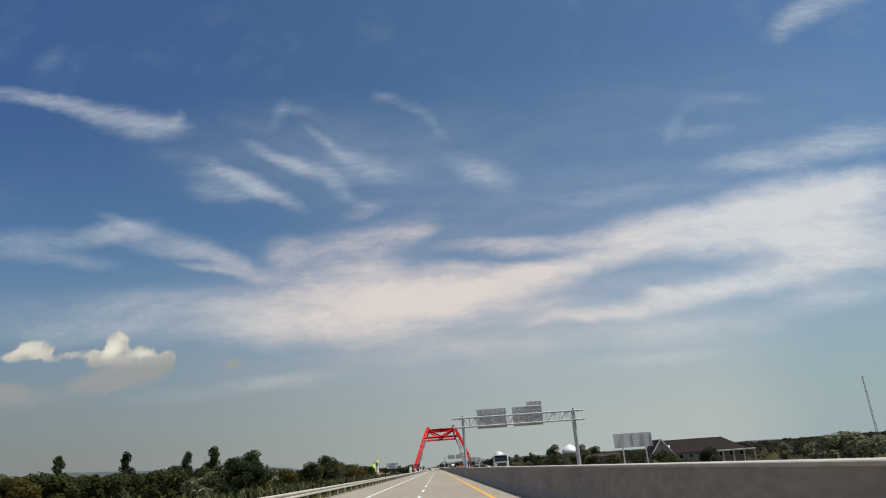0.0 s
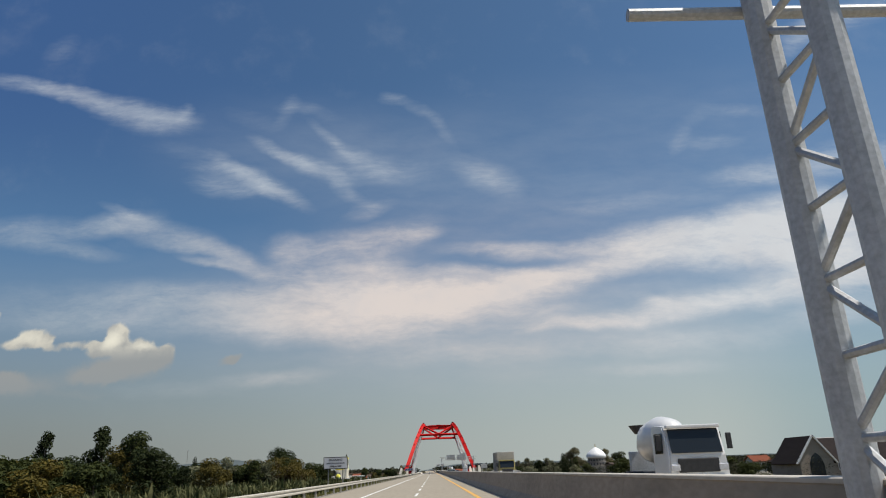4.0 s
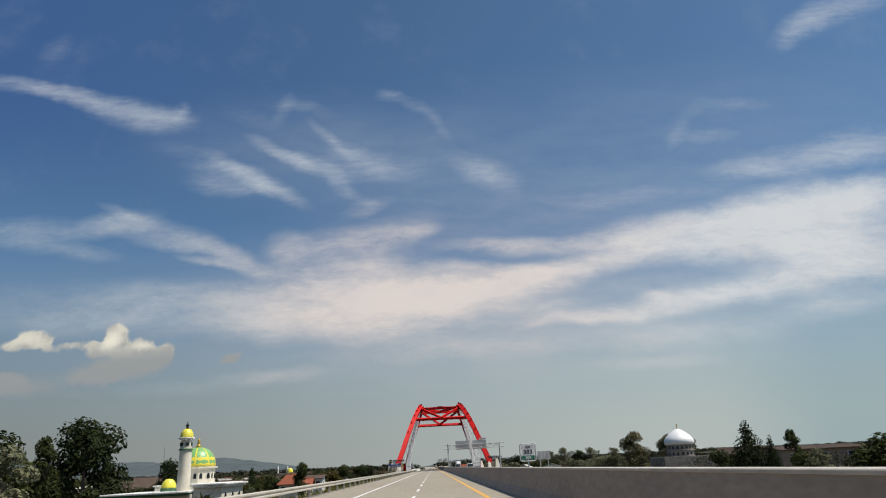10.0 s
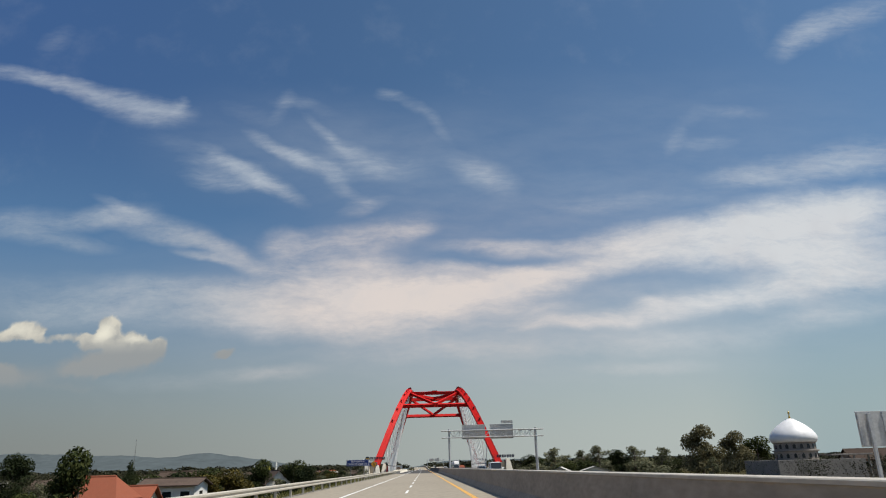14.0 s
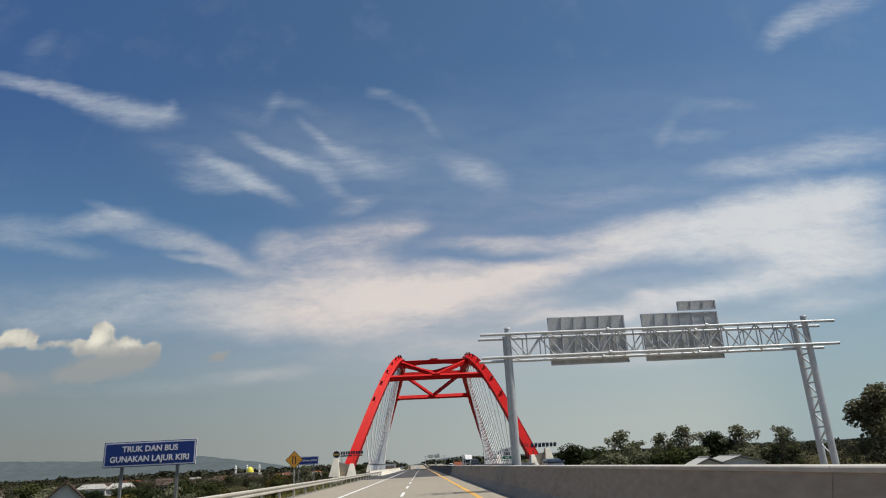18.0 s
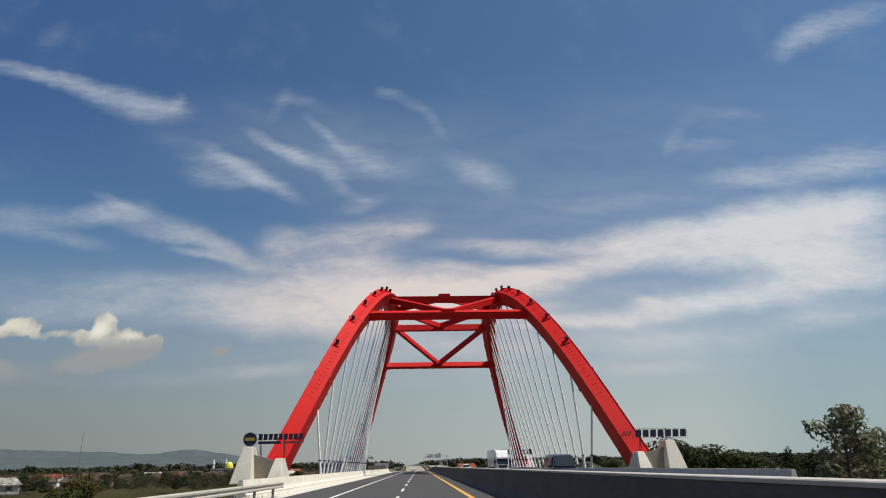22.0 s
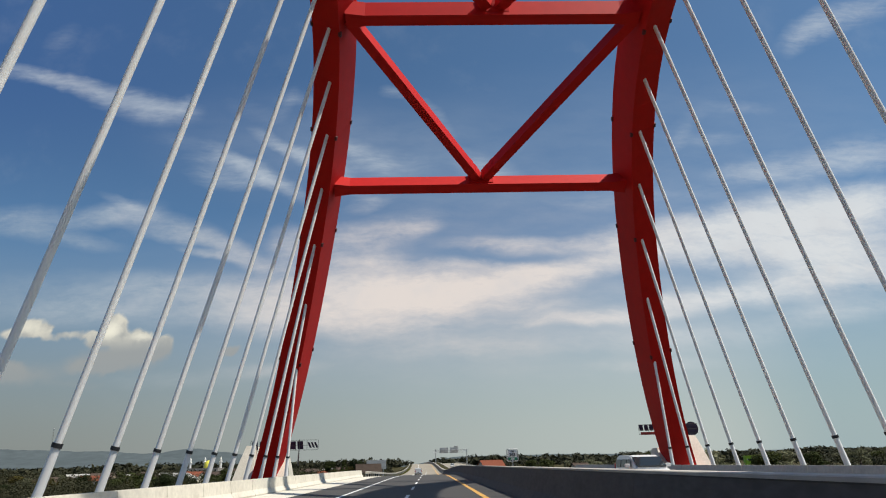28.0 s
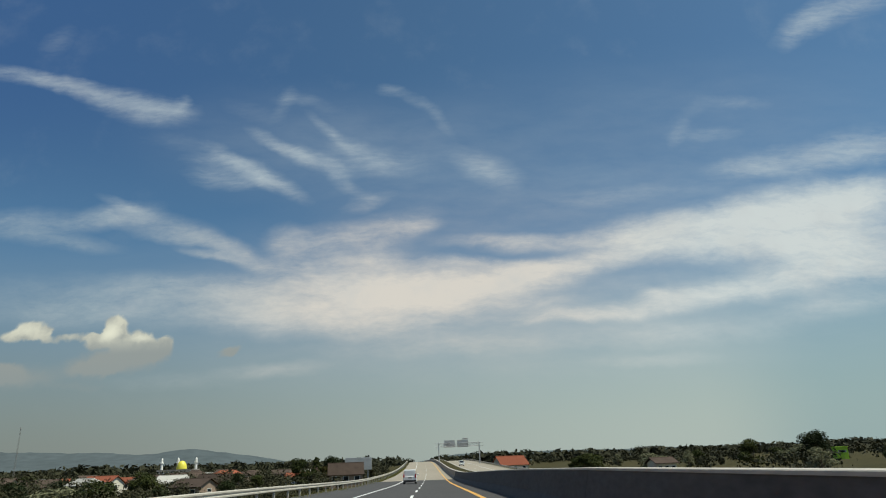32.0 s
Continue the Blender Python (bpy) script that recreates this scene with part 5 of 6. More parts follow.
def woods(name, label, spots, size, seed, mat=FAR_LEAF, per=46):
    """Far trees as leaf clumps in one mesh."""
    r = random.Random(seed)
    vs, fs = [], []
    for x, y, top, wide in spots:
        g = ground_z(x, y) - 0.3
        h = max(1.0, top - g)
        cs = []
        for _ in range(3):
            cs.append((Vector((x + r.uniform(-wide, wide) * 0.6, y + r.uniform(-wide, wide) * 0.6, g + h * r.uniform(0.35, 0.72))), (wide * r.uniform(0.5, 0.8), h * 0.34)))
        near = min(1.3, max(0.2, math.hypot(x, max(0.0, y - 600.0)) / 270.0))
        v, f = leaves(cs, int(per * min(6.0, 1.4 * near ** -1.2)), size * near * r.uniform(0.8, 1.2), r.random())
        k = len(vs)
        vs += v
        fs += [tuple(i + k for i in q) for q in f]
    me = bpy.data.meshes.new(name)
    me.from_pydata(vs, [], fs)
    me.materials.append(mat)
    return tagged(new(name, me), label, "woods", kind="stuff")


r2 = random.Random(5)
spots = []
for _ in range(1500):
    y = r2.uniform(180, 1500)
    x = -r2.uniform(70 if y < 700 else 45, 200 + 0.45 * y)
    spots.append((x, y, r2.uniform(0.3, 2.6) + (0.004 * -x if y > 300 else 0.012 * -x), r2.uniform(2.5, 5.5)))
for _ in range(900):
    y = r2.uniform(650, 1350)
    x = road_x(y) - r2.uniform(24, 60 + 0.12 * y)
    spots.append((x, y, r2.uniform(-3.2, 0.9), r2.uniform(2.0, 4.0)))
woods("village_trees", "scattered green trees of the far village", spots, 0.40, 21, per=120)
spots = []
for _ in range(1000):
    y = r2.uniform(120, 1700)
    x = r2.uniform(55, 200 + 0.6 * y)
    top, wide = r2.uniform(0.4, 2.2) + 0.007 * x, r2.uniform(3.0, 7.0)
    if not kiosk_view(x, y):
        spots.append((x, y, top, wide))
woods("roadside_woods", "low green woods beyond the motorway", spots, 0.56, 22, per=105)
spots = []
for _ in range(900):
    y = r2.uniform(1400, 2900)
    x = r2.uniform(-0.75, 0.75) * y
    if abs(x - road_x(1450)) > 40:
        spots.append((x, y, r2.uniform(4, 9) + 0.003 * y, r2.uniform(14, 30)))
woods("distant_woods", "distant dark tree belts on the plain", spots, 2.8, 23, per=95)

# tall crop and banana leaves in the field beside the road
r3 = random.Random(31)
vs, fs = [], []
for _ in range(3600):
    y = r3.uniform(-58, 215)
    x = -10.8 - abs(r3.gauss(0, 14)) - r3.random() * 5
    g = ground_z(x, y)
    h = r3.uniform(1.3, 2.3) * (1.2 if x < -14 else 0.75)
    for _ in range(7):
        a = r3.uniform(0, 6.28)
        d = Vector((math.cos(a), math.sin(a), 0))
        s = Vector((-d.y, d.x, 0)) * r3.uniform(0.05, 0.13)
        top = h * r3.uniform(0.7, 1.1)
        reach = r3.uniform(0.25, 0.8)
        b = Vector((x, y, g))
        p = [b, b + d * reach * 0.35 + Vector((0, 0, top * 0.72)), b + d * reach + Vector((0, 0, top * r3.uniform(0.75, 1.0)))]
        k = len(vs)
        vs += [p[0] - s * 0.4, p[0] + s * 0.4, p[1] + s, p[1] - s, p[2]]
        fs += [(k, k + 1, k + 2, k + 3), (k + 3, k + 2, k + 4)]
me = bpy.data.meshes.new("crop_field")
me.from_pydata(vs, [], fs)
me.materials.append(CROP)
tagged(new("crop_field", me), "tall pale green crop leaves in a roadside field", "crops", kind="stuff")

# rough grass along the verge
vs, fs = [], []
for _ in range(14000):
    y = r3.uniform(-56, 470) if r3.random() < 0.75 else r3.uniform(660, 860)
    x = -8.0 - abs(r3.gauss(0, 1.1))
    g = ground_z(x, y)
    a = r3.uniform(0, 6.28)
    d = Vector((math.cos(a), math.sin(a), 0))
    s = Vector((-d.y, d.x, 0)) * 0.035
    b, h = Vector((x, y, g)), r3.uniform(0.12, 0.42)
    k = len(vs)
    vs += [b - s, b + s, b + d * h * 0.5 + Vector((0, 0, h))]
    fs.append((k, k + 1, k + 2))
me = bpy.data.meshes.new("verge_grass")
me.from_pydata(vs, [], fs)
me.materials.append(leafy("dry verge blades", (0.24, 0.21, 0.07), (0.07, 0.09, 0.02), 0.3))
tagged(new("verge_grass", me), "dry yellowish grass along the guard rail", "grass", kind="stuff")

# ---- buildings ----
PLASTER = material("cream plaster", (0.66, 0.61, 0.50), 0.8, grain=4, vary=0.08, stain=0.5, stain_scale=0.4, dark=(0.45, 0.40, 0.31))
WHITEWASH = material("whitewashed wall", (0.72, 0.70, 0.66), 0.8, grain=4, vary=0.06, stain=0.5, stain_scale=0.5, dark=(0.5, 0.47, 0.42))
BRICK = material("brown brick wall", (0.30, 0.22, 0.16), 0.85, grain=8, vary=0.25, stain=0.5, stain_scale=0.6)
TILE_RED = material("orange roof tile", (0.24, 0.078, 0.045), 0.95, grain=6, vary=0.22, stain=0.7, stain_scale=0.6, dark=(0.22, 0.08, 0.05), stretch=(3, 3, 1), random_tone=0.25, gloss=0.12)
TILE_BROWN = material("dark brown roof tile", (0.082, 0.060, 0.048), 0.95, grain=6, vary=0.25, stain=0.6, stain_scale=0.6, random_tone=0.3, gloss=0.12)
SHEET = material("pale sheet roof", (0.40, 0.385, 0.35), 0.8, 0.0, grain=3, vary=0.08, stain=0.5, stain_scale=0.5, stretch=(6, 1, 1), random_tone=0.2)
GREEN_TRIM = material("green painted trim", (0.06, 0.14, 0.07), 0.6)
BOX_TRIM = material("pale ridge tile", (0.42, 0.38, 0.36), 0.7)
WHITE_TRIM = material("white painted trim", (0.75, 0.74, 0.70), 0.6)
DOME_WHITE = material("white dome sheet", (0.80, 0.80, 0.80), 0.45, 0.0, grain=1.0, vary=0.05, stain=0.25, stain_scale=0.3)
GLASS = glass("dark window glass")


def dome_paint():
    """Green dome with a band of yellow lozenges and rays."""
    m = bpy.data.materials.new("patterned dome")
    m.use_nodes = True
    nt = m.node_tree
    b = nt.nodes["Principled BSDF"]
    b.inputs["Roughness"].default_value = 0.4
    tc = nt.nodes.new("ShaderNodeTexCoord")
    sp = nt.nodes.new("ShaderNodeSeparateXYZ")
    nt.links.new(tc.outputs["Object"], sp.inputs[0])
    def mt(op, *a):
        n = nt.nodes.new("ShaderNodeMath")
        n.operation = op
        for i, v in enumerate(a):
            if isinstance(v, (int, float)):
                n.inputs[i].default_value = v
            else:
                nt.links.new(v, n.inputs[i])
        return n.outputs[0]
    ang = mt("ARCTAN2", sp.outputs[1], sp.outputs[0])
    wave = mt("SINE", mt("MULTIPLY", ang, 16.0))
    zz = mt("MULTIPLY", sp.outputs[2], 9.0)
    loz = mt("GREATER_THAN", mt("ADD", mt("MULTIPLY", wave, 0.5), mt("SINE", zz)), 0.1)
    low = mt("LESS_THAN", sp.outputs[2], 1.2)
    ray = mt("GREATER_THAN", mt("SINE", mt("MULTIPLY", ang, 8.0)), 0.93)
    f = mt("MAXIMUM", mt("MULTIPLY", loz, low), ray)
    mix = nt.nodes.new("ShaderNodeMix")
    mix.data_type = "RGBA"
    nt.links.new(f, mix.inputs[0])
    mix.inputs[6].default_value, mix.inputs[7].default_value = (0.20, 0.42, 0.14, 1), (0.75, 0.62, 0.06, 1)
    nt.links.new(mix.outputs[2], b.inputs["Base Color"])
    return m


DOME_GREEN = dome_paint()
DOME_YELLOW = material("yellow dome paint", (0.74, 0.66, 0.07), 0.4, grain=3, vary=0.08, stain=0.4, stain_scale=0.8, dark=(0.45, 0.5, 0.08))


def window_on(parent, x, y, z, w, h, axis, arch=False):
    """A recessed dark pane with its frame on a wall that faces -y or +x."""
    t = 0.05
    outline = [(-w / 2, -h / 2), (w / 2, -h / 2), (w / 2, h / 4)]
    if arch:
        outline += [(w / 2 * math.cos(a), h / 4 + w / 2 * math.sin(a)) for a in (0.5, 1.05, 1.57, 2.1, 2.64)] + [(-w / 2, h / 4)]
    else:
        outline = [(-w / 2, -h / 2), (w / 2, -h / 2), (w / 2, h / 2), (-w / 2, h / 2)]
    fr = part("window", prism([(p * 1.22, q * 1.14) for p, q in outline], "y" if axis == "y" else "x", -t, t * 0.2), WHITE_TRIM, parent)
    fr.matrix_basis = pose(x, y, z)
    part("pane", prism(outline, "y" if axis == "y" else "x", -t - 0.012, -t - 0.002) if axis == "y" else prism(outline, "x", t * 0.2 + 0.002, t * 0.2 + 0.012), GLASS, fr)
    return fr


def house(x, y, w, d, eave, ridge, turn, wall_mat, roof_mat, label, hip=0.0, base=None, group="village houses", windows=3):
    """A house of w by d with its ridge along w; heights above the ground datum."""
    g = ground_z(x, y) if base is None else base
    h = thing("house", label, "house", (x, y, g), turn, group=group)
    e, r = eave - g, ridge - g
    part("wall", box(-w / 2, -d / 2, -0.4, w / 2, d / 2, e, 0.02), wall_mat, h)
    if not hip:
        for s in (-1, 1):
            part("gable", prism([(-d / 2, e), (d / 2, e), (0, r - 0.12)], "x", s * w / 2 - (0.15 if s > 0 else 0), s * w / 2 + (0.15 if s < 0 else 0)), wall_mat, h)
    ov, th = 0.5, 0.14
    for s in (-1, 1):
        bm = bmesh.new()
        k = (r - e) / (d / 2)
        top = [(-w / 2 - ov + hip, 0, r), (w / 2 + ov - hip, 0, r), (w / 2 + ov, s * (d / 2 + ov), e - ov * k), (-w / 2 - ov, s * (d / 2 + ov), e - ov * k)]
        v0 = [bm.verts.new(c) for c in top]
        v1 = [bm.verts.new((c[0], c[1], c[2] + th)) for c in top]
        for i in range(4):
            bm.faces.new((v0[i], v0[(i + 1) % 4], v1[(i + 1) % 4], v1[i]))
        bm.faces.new(v0[::-1])
        bm.faces.new(v1)
        bmesh.ops.recalc_face_normals(bm, faces=bm.faces)
        part("roof", bm, roof_mat, h)
    if hip:
        for s in (-1, 1):
            k = (r - e) / (d / 2)
            bm = bmesh.new()
            v = [bm.verts.new(c) for c in ((s * (w / 2 + ov - hip), 0, r + th), (s * (w / 2 + ov), d / 2 + ov, e - ov * k + th), (s * (w / 2 + ov), -d / 2 - ov, e - ov * k + th), (s * (w / 2 + ov - hip - 0.2), 0, r), (s * (w / 2 + ov - 0.2), d / 2 + ov, e - ov * k), (s * (w / 2 + ov - 0.2), -d / 2 - ov, e - ov * k))]
            for q in ((0, 1, 2), (3, 4, 5), (0, 1, 4, 3), (1, 2, 5, 4), (2, 0, 3, 5)):
                bm.faces.new([v[i] for i in q])
            bmesh.ops.recalc_face_normals(bm, faces=bm.faces)
            part("roof_end", bm, roof_mat, h)
    part("ridge_cap", rod((-w / 2 - ov + hip, 0, r + th * 0.7), (w / 2 + ov - hip, 0, r + th * 0.7), 0.13, sides=8), roof_mat, h)
    for k in range(windows):
        window_on(h, -w / 2 + w * (k + 0.5) / windows, -d / 2, e - 1.3, min(1.4, w / windows * 0.5), 1.2, "y")
    window_on(h, w / 2, 0, e - 1.3, 1.2, 1.2, "x")
    return h


# long hall with a cross gable beyond the oncoming lanes
HALL_ROOF = material("dark slate-brown roof tile", (0.027, 0.021, 0.020), 0.95, grain=5, vary=0.25, stain=0.5, stain_scale=0.5, stretch=(2, 2, 4), gloss=0.12)
HALL_WALL = material("beige brick wall", (0.36, 0.29, 0.22), 0.85, grain=7, vary=0.2, stain=0.5, stain_scale=0.5, stretch=(1, 1, 3))
hall = house(83.2, 163.0, 29.0, 11.0, 0.95, 4.7, 0, HALL_WALL, HALL_ROOF, "long beige brick hall with dark tiled roof and gabled porch", hip=5.5, group="buildings beyond the motorway", windows=9)
HZ = -hall.location.z
wing = part("porch_wing", prism([(-3.1, -0.4), (3.1, -0.4), (3.1, 0.9 + HZ), (0.0, 5.0 + HZ), (-3.1, 0.9 + HZ)], "y", -9.4, 0.0), HALL_WALL, hall, "gabled porch wing with an arched opening")
wing.matrix_basis = pose(-13.4, 0, 0)
part("arched_opening", prism([(-1.3, 0.3), (1.3, 0.3), (1.3, 0.2 + HZ), (0.9, 1.4 + HZ), (0.0, 2.2 + HZ), (-0.9, 1.4 + HZ), (-1.3, 0.2 + HZ)], "y", -9.46, -9.404), GLASS, wing)
for s in (-1, 1):
    part("porch_roof", beam((0, -4.6, 5.12 + HZ), (s * 3.7, -4.6, 0.3 + HZ), 9.6, 0.16), HALL_ROOF, wing)
    part("rake_board", beam((0, -9.55, 5.2 + HZ), (s * 3.75, -9.55, 0.3 + HZ), 0.34, 0.28), WHITE_TRIM, wing)
part("valley_flashing", beam((-10.2, -5.6, 0.9 + HZ), (-8.6, -2.2, 3.3 + HZ), 0.45, 0.16), WHITE_TRIM, hall)
canopy = part("canopy", box(1.8, -9.0, 0.40 + HZ, 16.2, -5.1, 0.78 + HZ, 0.04), PLASTER, hall)
for k in range(5):
    part("column", box(2.1 + 3.3 * k, -8.8, -0.4, 2.45 + 3.3 * k, -8.45, 0.4 + HZ, 0.02), PLASTER, canopy)
part("ridge_trim", rod((-9.5, 0, 4.86 + HZ), (9.5, 0, 4.86 + HZ), 0.12, sides=8), BOX_TRIM, hall)

# lime-green kiosk
LIME = material("lime green paint", (0.34, 0.56, 0.03), 0.6, grain=4, vary=0.08, stain=0.3, stain_scale=0.4)
kiosk = thing("kiosk", "narrow lime-green building with a flat roof", "building", (168.0, 905.0, ground_z(168.0, 905.0)), -8, group="buildings beyond the motorway")
KZ = -kiosk.location.z
part("wall", box(-2.3, -2.0, -0.4, 2.3, 2.0, 1.4 + KZ, 0.05), LIME, kiosk)
part("roof", box(-2.6, -2.3, 1.404 + KZ, 2.6, 2.3, 1.7 + KZ, 0.05), LIME, kiosk)
window_on(kiosk, 0.0, -2.0, -0.2 + KZ, 2.6, 0.8, "y")

# roofs seen over the guard rail
for spec in ((-30.8, 313.5, 5.2, 5.0, -0.5, 1.2, 0, PLASTER, TILE_RED, "small plastered house with a bright orange tiled roof", 1.5),
             (-29.2, 319.0, 2.8, 3.0, -0.9, 0.2, 0, PLASTER, TILE_RED, "small shed with an orange tiled roof"),
             (-30.5, 333.0, 6.4, 5.0, 0.1, 0.75, 0, WHITEWASH, TILE_BROWN, "white house with a low dark roof"),
             (-76.0, 350.0, 9.0, 7.0, -0.4, 2.2, 20, PLASTER, TILE_BROWN, "plastered house with a brown tiled roof"),
             (-62.0, 336.0, 7.0, 6.0, -1.0, 1.2, 70, BRICK, TILE_BROWN, "brick house with a dark tiled roof"),
             (-33.5, 404.0, 7.0, 5.6, -1.2, 1.5, 116, WHITEWASH, TILE_BROWN, "grey rendered house with a gable to the road"),
             (-36.0, 352.0, 6.0, 5.0, -0.5, 1.6, 5, BRICK, TILE_BROWN, "brick house with a weathered tiled roof"),
             (-25.0, 830.0, 9.5, 7.5, -0.9, 2.0, 8, BRICK, TILE_BROWN, "broad house with a big brown hipped roof")):
    house(*spec)
for spec in ((34.9, 421.5, 9.0, 6.0, -0.8, 0.55, 75, WHITEWASH, SHEET, "low shed with a white sheet roof"), (49.3, 446.0, 12.0, 7.0, -0.6, 0.4, 80, WHITEWASH, SHEET, "long low shed with a pale sheet roof"),
             (32.5, 909.0, 12.0, 9.0, -0.6, 2.6, 20, PLASTER, TILE_RED, "house with a bright orange hipped roof"), (50.0, 775.0, 4.6, 4.2, -0.4, 0.5, 10, PLASTER, TILE_BROWN, "small cream house with a brown tiled roof"),
             (144.0, 206.0, 14.0, 8.0, -2.4, -0.5, 12, PLASTER, TILE_BROWN, "low plastered house with a brown tiled roof"),
             (103.0, 246.0, 6.0, 5.0, 0.9, 2.4, 8, PLASTER, TILE_RED, "plastered house with an orange roof"),
             (79.0, 303.0, 18.0, 9.0, 1.4, 2.0, 4, BRICK, TILE_BROWN, "long dark hall with a low flat roof"), (118.0, 420.0, 18.0, 9.0, 0.8, 3.2, -10, BRICK, TILE_BROWN, "long house with a low brown roof")):
    house(*spec, group="buildings beyond the motorway")
rv = random.Random(77)
kinds = (("plastered village house with an orange tiled roof", PLASTER, TILE_RED), ("brick village house with a dark brown roof", BRICK, TILE_BROWN),
         ("white village house with a pale sheet roof", WHITEWASH, SHEET), ("white village house with a red tiled roof", WHITEWASH, TILE_RED))
for _ in range(64):
    y = rv.uniform(470, 1150)
    x = -rv.uniform(42, 60 + 0.24 * y) + road_x(y)
    if x > -80 and y < 645 or x > -130 and 600 < y < 760:
        continue
    lab, wm, rm = kinds[(1 if rv.random() < 0.65 else rv.randrange(4))]
    g = ground_z(x, y)
    ev = g + rv.uniform(2.6, 3.4) + (1.2 if rv.random() < 0.2 else 0)
    house(x, y, rv.uniform(7, 12), rv.uniform(6, 8), ev, ev + rv.uniform(1.3, 2.2), rv.uniform(-40, 60), wm, rm, lab, hip=rv.choice((0, 0, 2.2)), windows=2)
for _ in range(46):
    y = rv.uniform(655, 980)
    x = -rv.uniform(48, 270) + road_x(y)
    if x > -105 and y < 790:
        x -= 70.0
    lab, wm, rm = kinds[(1 if rv.random() < 0.72 else rv.randrange(4))]
    ev = ground_z(x, y) + rv.uniform(2.8, 3.8)
    house(x, y, rv.uniform(7, 13), rv.uniform(6, 8), ev, ev + rv.uniform(1.3, 2.0), rv.uniform(-30, 30), wm, rm, lab, hip=rv.choice((0, 0, 2.0)), windows=2)
for _ in range(14):
    y = rv.uniform(300, 470)
    x = -rv.uniform(60, 150)
    lab, wm, rm = kinds[(1 if rv.random() < 0.65 else rv.randrange(4))]
    ev = ground_z(x, y) + rv.uniform(2.8, 3.6)
    house(x, y, rv.uniform(7, 12), rv.uniform(6, 8), ev, ev + rv.uniform(1.4, 2.2), rv.uniform(-40, 60), wm, rm, lab, windows=2)


def onion(r, h, n=14):
    """Half profile of a dome, a little fuller than a half ball."""
    return [(r * (1.0 if k == 0 else math.cos(math.pi / 2 * k / n) ** 0.82), h * math.sin(math.pi / 2 * k / n)) for k in range(n)] + [(0.0, h)]


# village mosque beside the road
gm = ground_z(-27, 238)
mq = thing("village_mosque", "cream mosque with a patterned green dome and a round minaret", "mosque", (-27.0, 240.0, gm))
Z = -gm
part("prayer_hall", box(-3.2, -4.0, -0.4, 3.0, 6.6, 0.5 + Z, 0.03), PLASTER, mq)
part("front_hall", box(-4.6, -12.0, -0.4, 3.5, -4.0, 0.0 + Z, 0.03), PLASTER, mq)
part("side_hall", box(3.5, -11.4, -0.4, 6.3, -4.0, 0.5 + Z, 0.03), PLASTER, mq)
for x0, y0, x1, y1, zt in ((-5.0, -12.5, 3.48, -3.9, 0.28), (3.3, -11.8, 6.75, -3.6, 0.88), (-3.6, -3.58, 3.28, 7.0, 0.86)):
    part("roof_slab", box(x0, y0, zt + Z - 0.16, x1, y1, zt + Z, 0.03), WHITE_TRIM, mq)
    part("roof_band", box(x0 + 0.18, y0 + 0.18, zt + Z - 0.38, x1 - 0.18, y1 - 0.18, zt + Z - 0.164, 0.02), GREEN_TRIM if zt < 0.5 else WHITE_TRIM, mq)
for k in range(5):
    window_on(mq, -3.7 + 1.45 * k, -12.0, -1.2 + Z, 0.7, 1.3, "y", True)
window_on(mq, 4.9, -11.4, -0.9 + Z, 0.8, 1.4, "y", True)
for k in range(3):
    window_on(mq, 6.3, -10.2 + 2.4 * k, -0.7 + Z, 0.7, 1.4, "x", True)
drum = part("drum", lathe([(2.05, 0.4), (2.05, 2.45), (2.3, 2.5), (2.3, 2.66), (1.95, 2.68)], 8), PLASTER, mq)
drum.matrix_basis = pose(-0.6, 1.4, Z, 0, 0, 22.5)
for a in range(8):
    an = radians(45 * a)
    for off in (-0.45, 0.45):
        px, py = 1.91 * math.cos(an) - off * math.sin(an), 1.91 * math.sin(an) + off * math.cos(an)
        w = part("window", prism([(-0.17, -0.3), (0.17, -0.3), (0.17, 0.12), (0.1, 0.26), (0, 0.32), (-0.1, 0.26), (-0.17, 0.12)], "y", -0.03, 0.03), GLASS, mq)
        w.matrix_basis = pose(px - 0.6, py + 1.4, 1.65 + Z, 0, 0, 45 * a + 90)
dome = part("dome", lathe(onion(2.06, 2.2), 32), DOME_GREEN, mq, "green dome with yellow lozenges", smooth=True)
dome.matrix_basis = pose(-0.6, 1.4, 2.67 + Z)
part("finial", lathe([(0.42, 0), (0.2, 0.35), (0.12, 0.5), (0.22, 0.62), (0.1, 0.75), (0.16, 0.9), (0.03, 1.05), (0.0, 1.3)], 12), GOLD, dome, smooth=True).matrix_basis = pose(0, 0, 2.12)
tower = part("minaret", lathe([(0.74, -0.4), (0.72, 1.0), (0.58, 4.0 + Z), (0.58, 4.12 + Z)], 24), PLASTER, mq, smooth=True)
tower.matrix_basis = pose(2.15, -10.4, 0)
for prof, mt, nm in (([(0.56, 4.1), (0.70, 4.16), (0.70, 4.26), (0.56, 4.3)], GREEN_TRIM, "balcony_ring"), ([(0.56, 4.28), (0.56, 5.12), (0.58, 5.14)], PLASTER, "lantern"),
                     ([(0.55, 5.12), (0.70, 5.16), (0.70, 5.24), (0.78, 5.28), (0.78, 5.36), (0.55, 5.4)], WHITE_TRIM, "cornice")):
    part(nm, lathe([(r, z + Z) for r, z in prof], 24), mt, tower)
for a in range(0, 360, 60):
    an = radians(a)
    o = part("opening", lathe([(0.2, -0.02), (0.2, 0.02)], 14), GLASS, tower)
    o.matrix_basis = pose(0.56 * math.cos(an), 0.56 * math.sin(an), 4.72 + Z, 90, 0, a + 90)
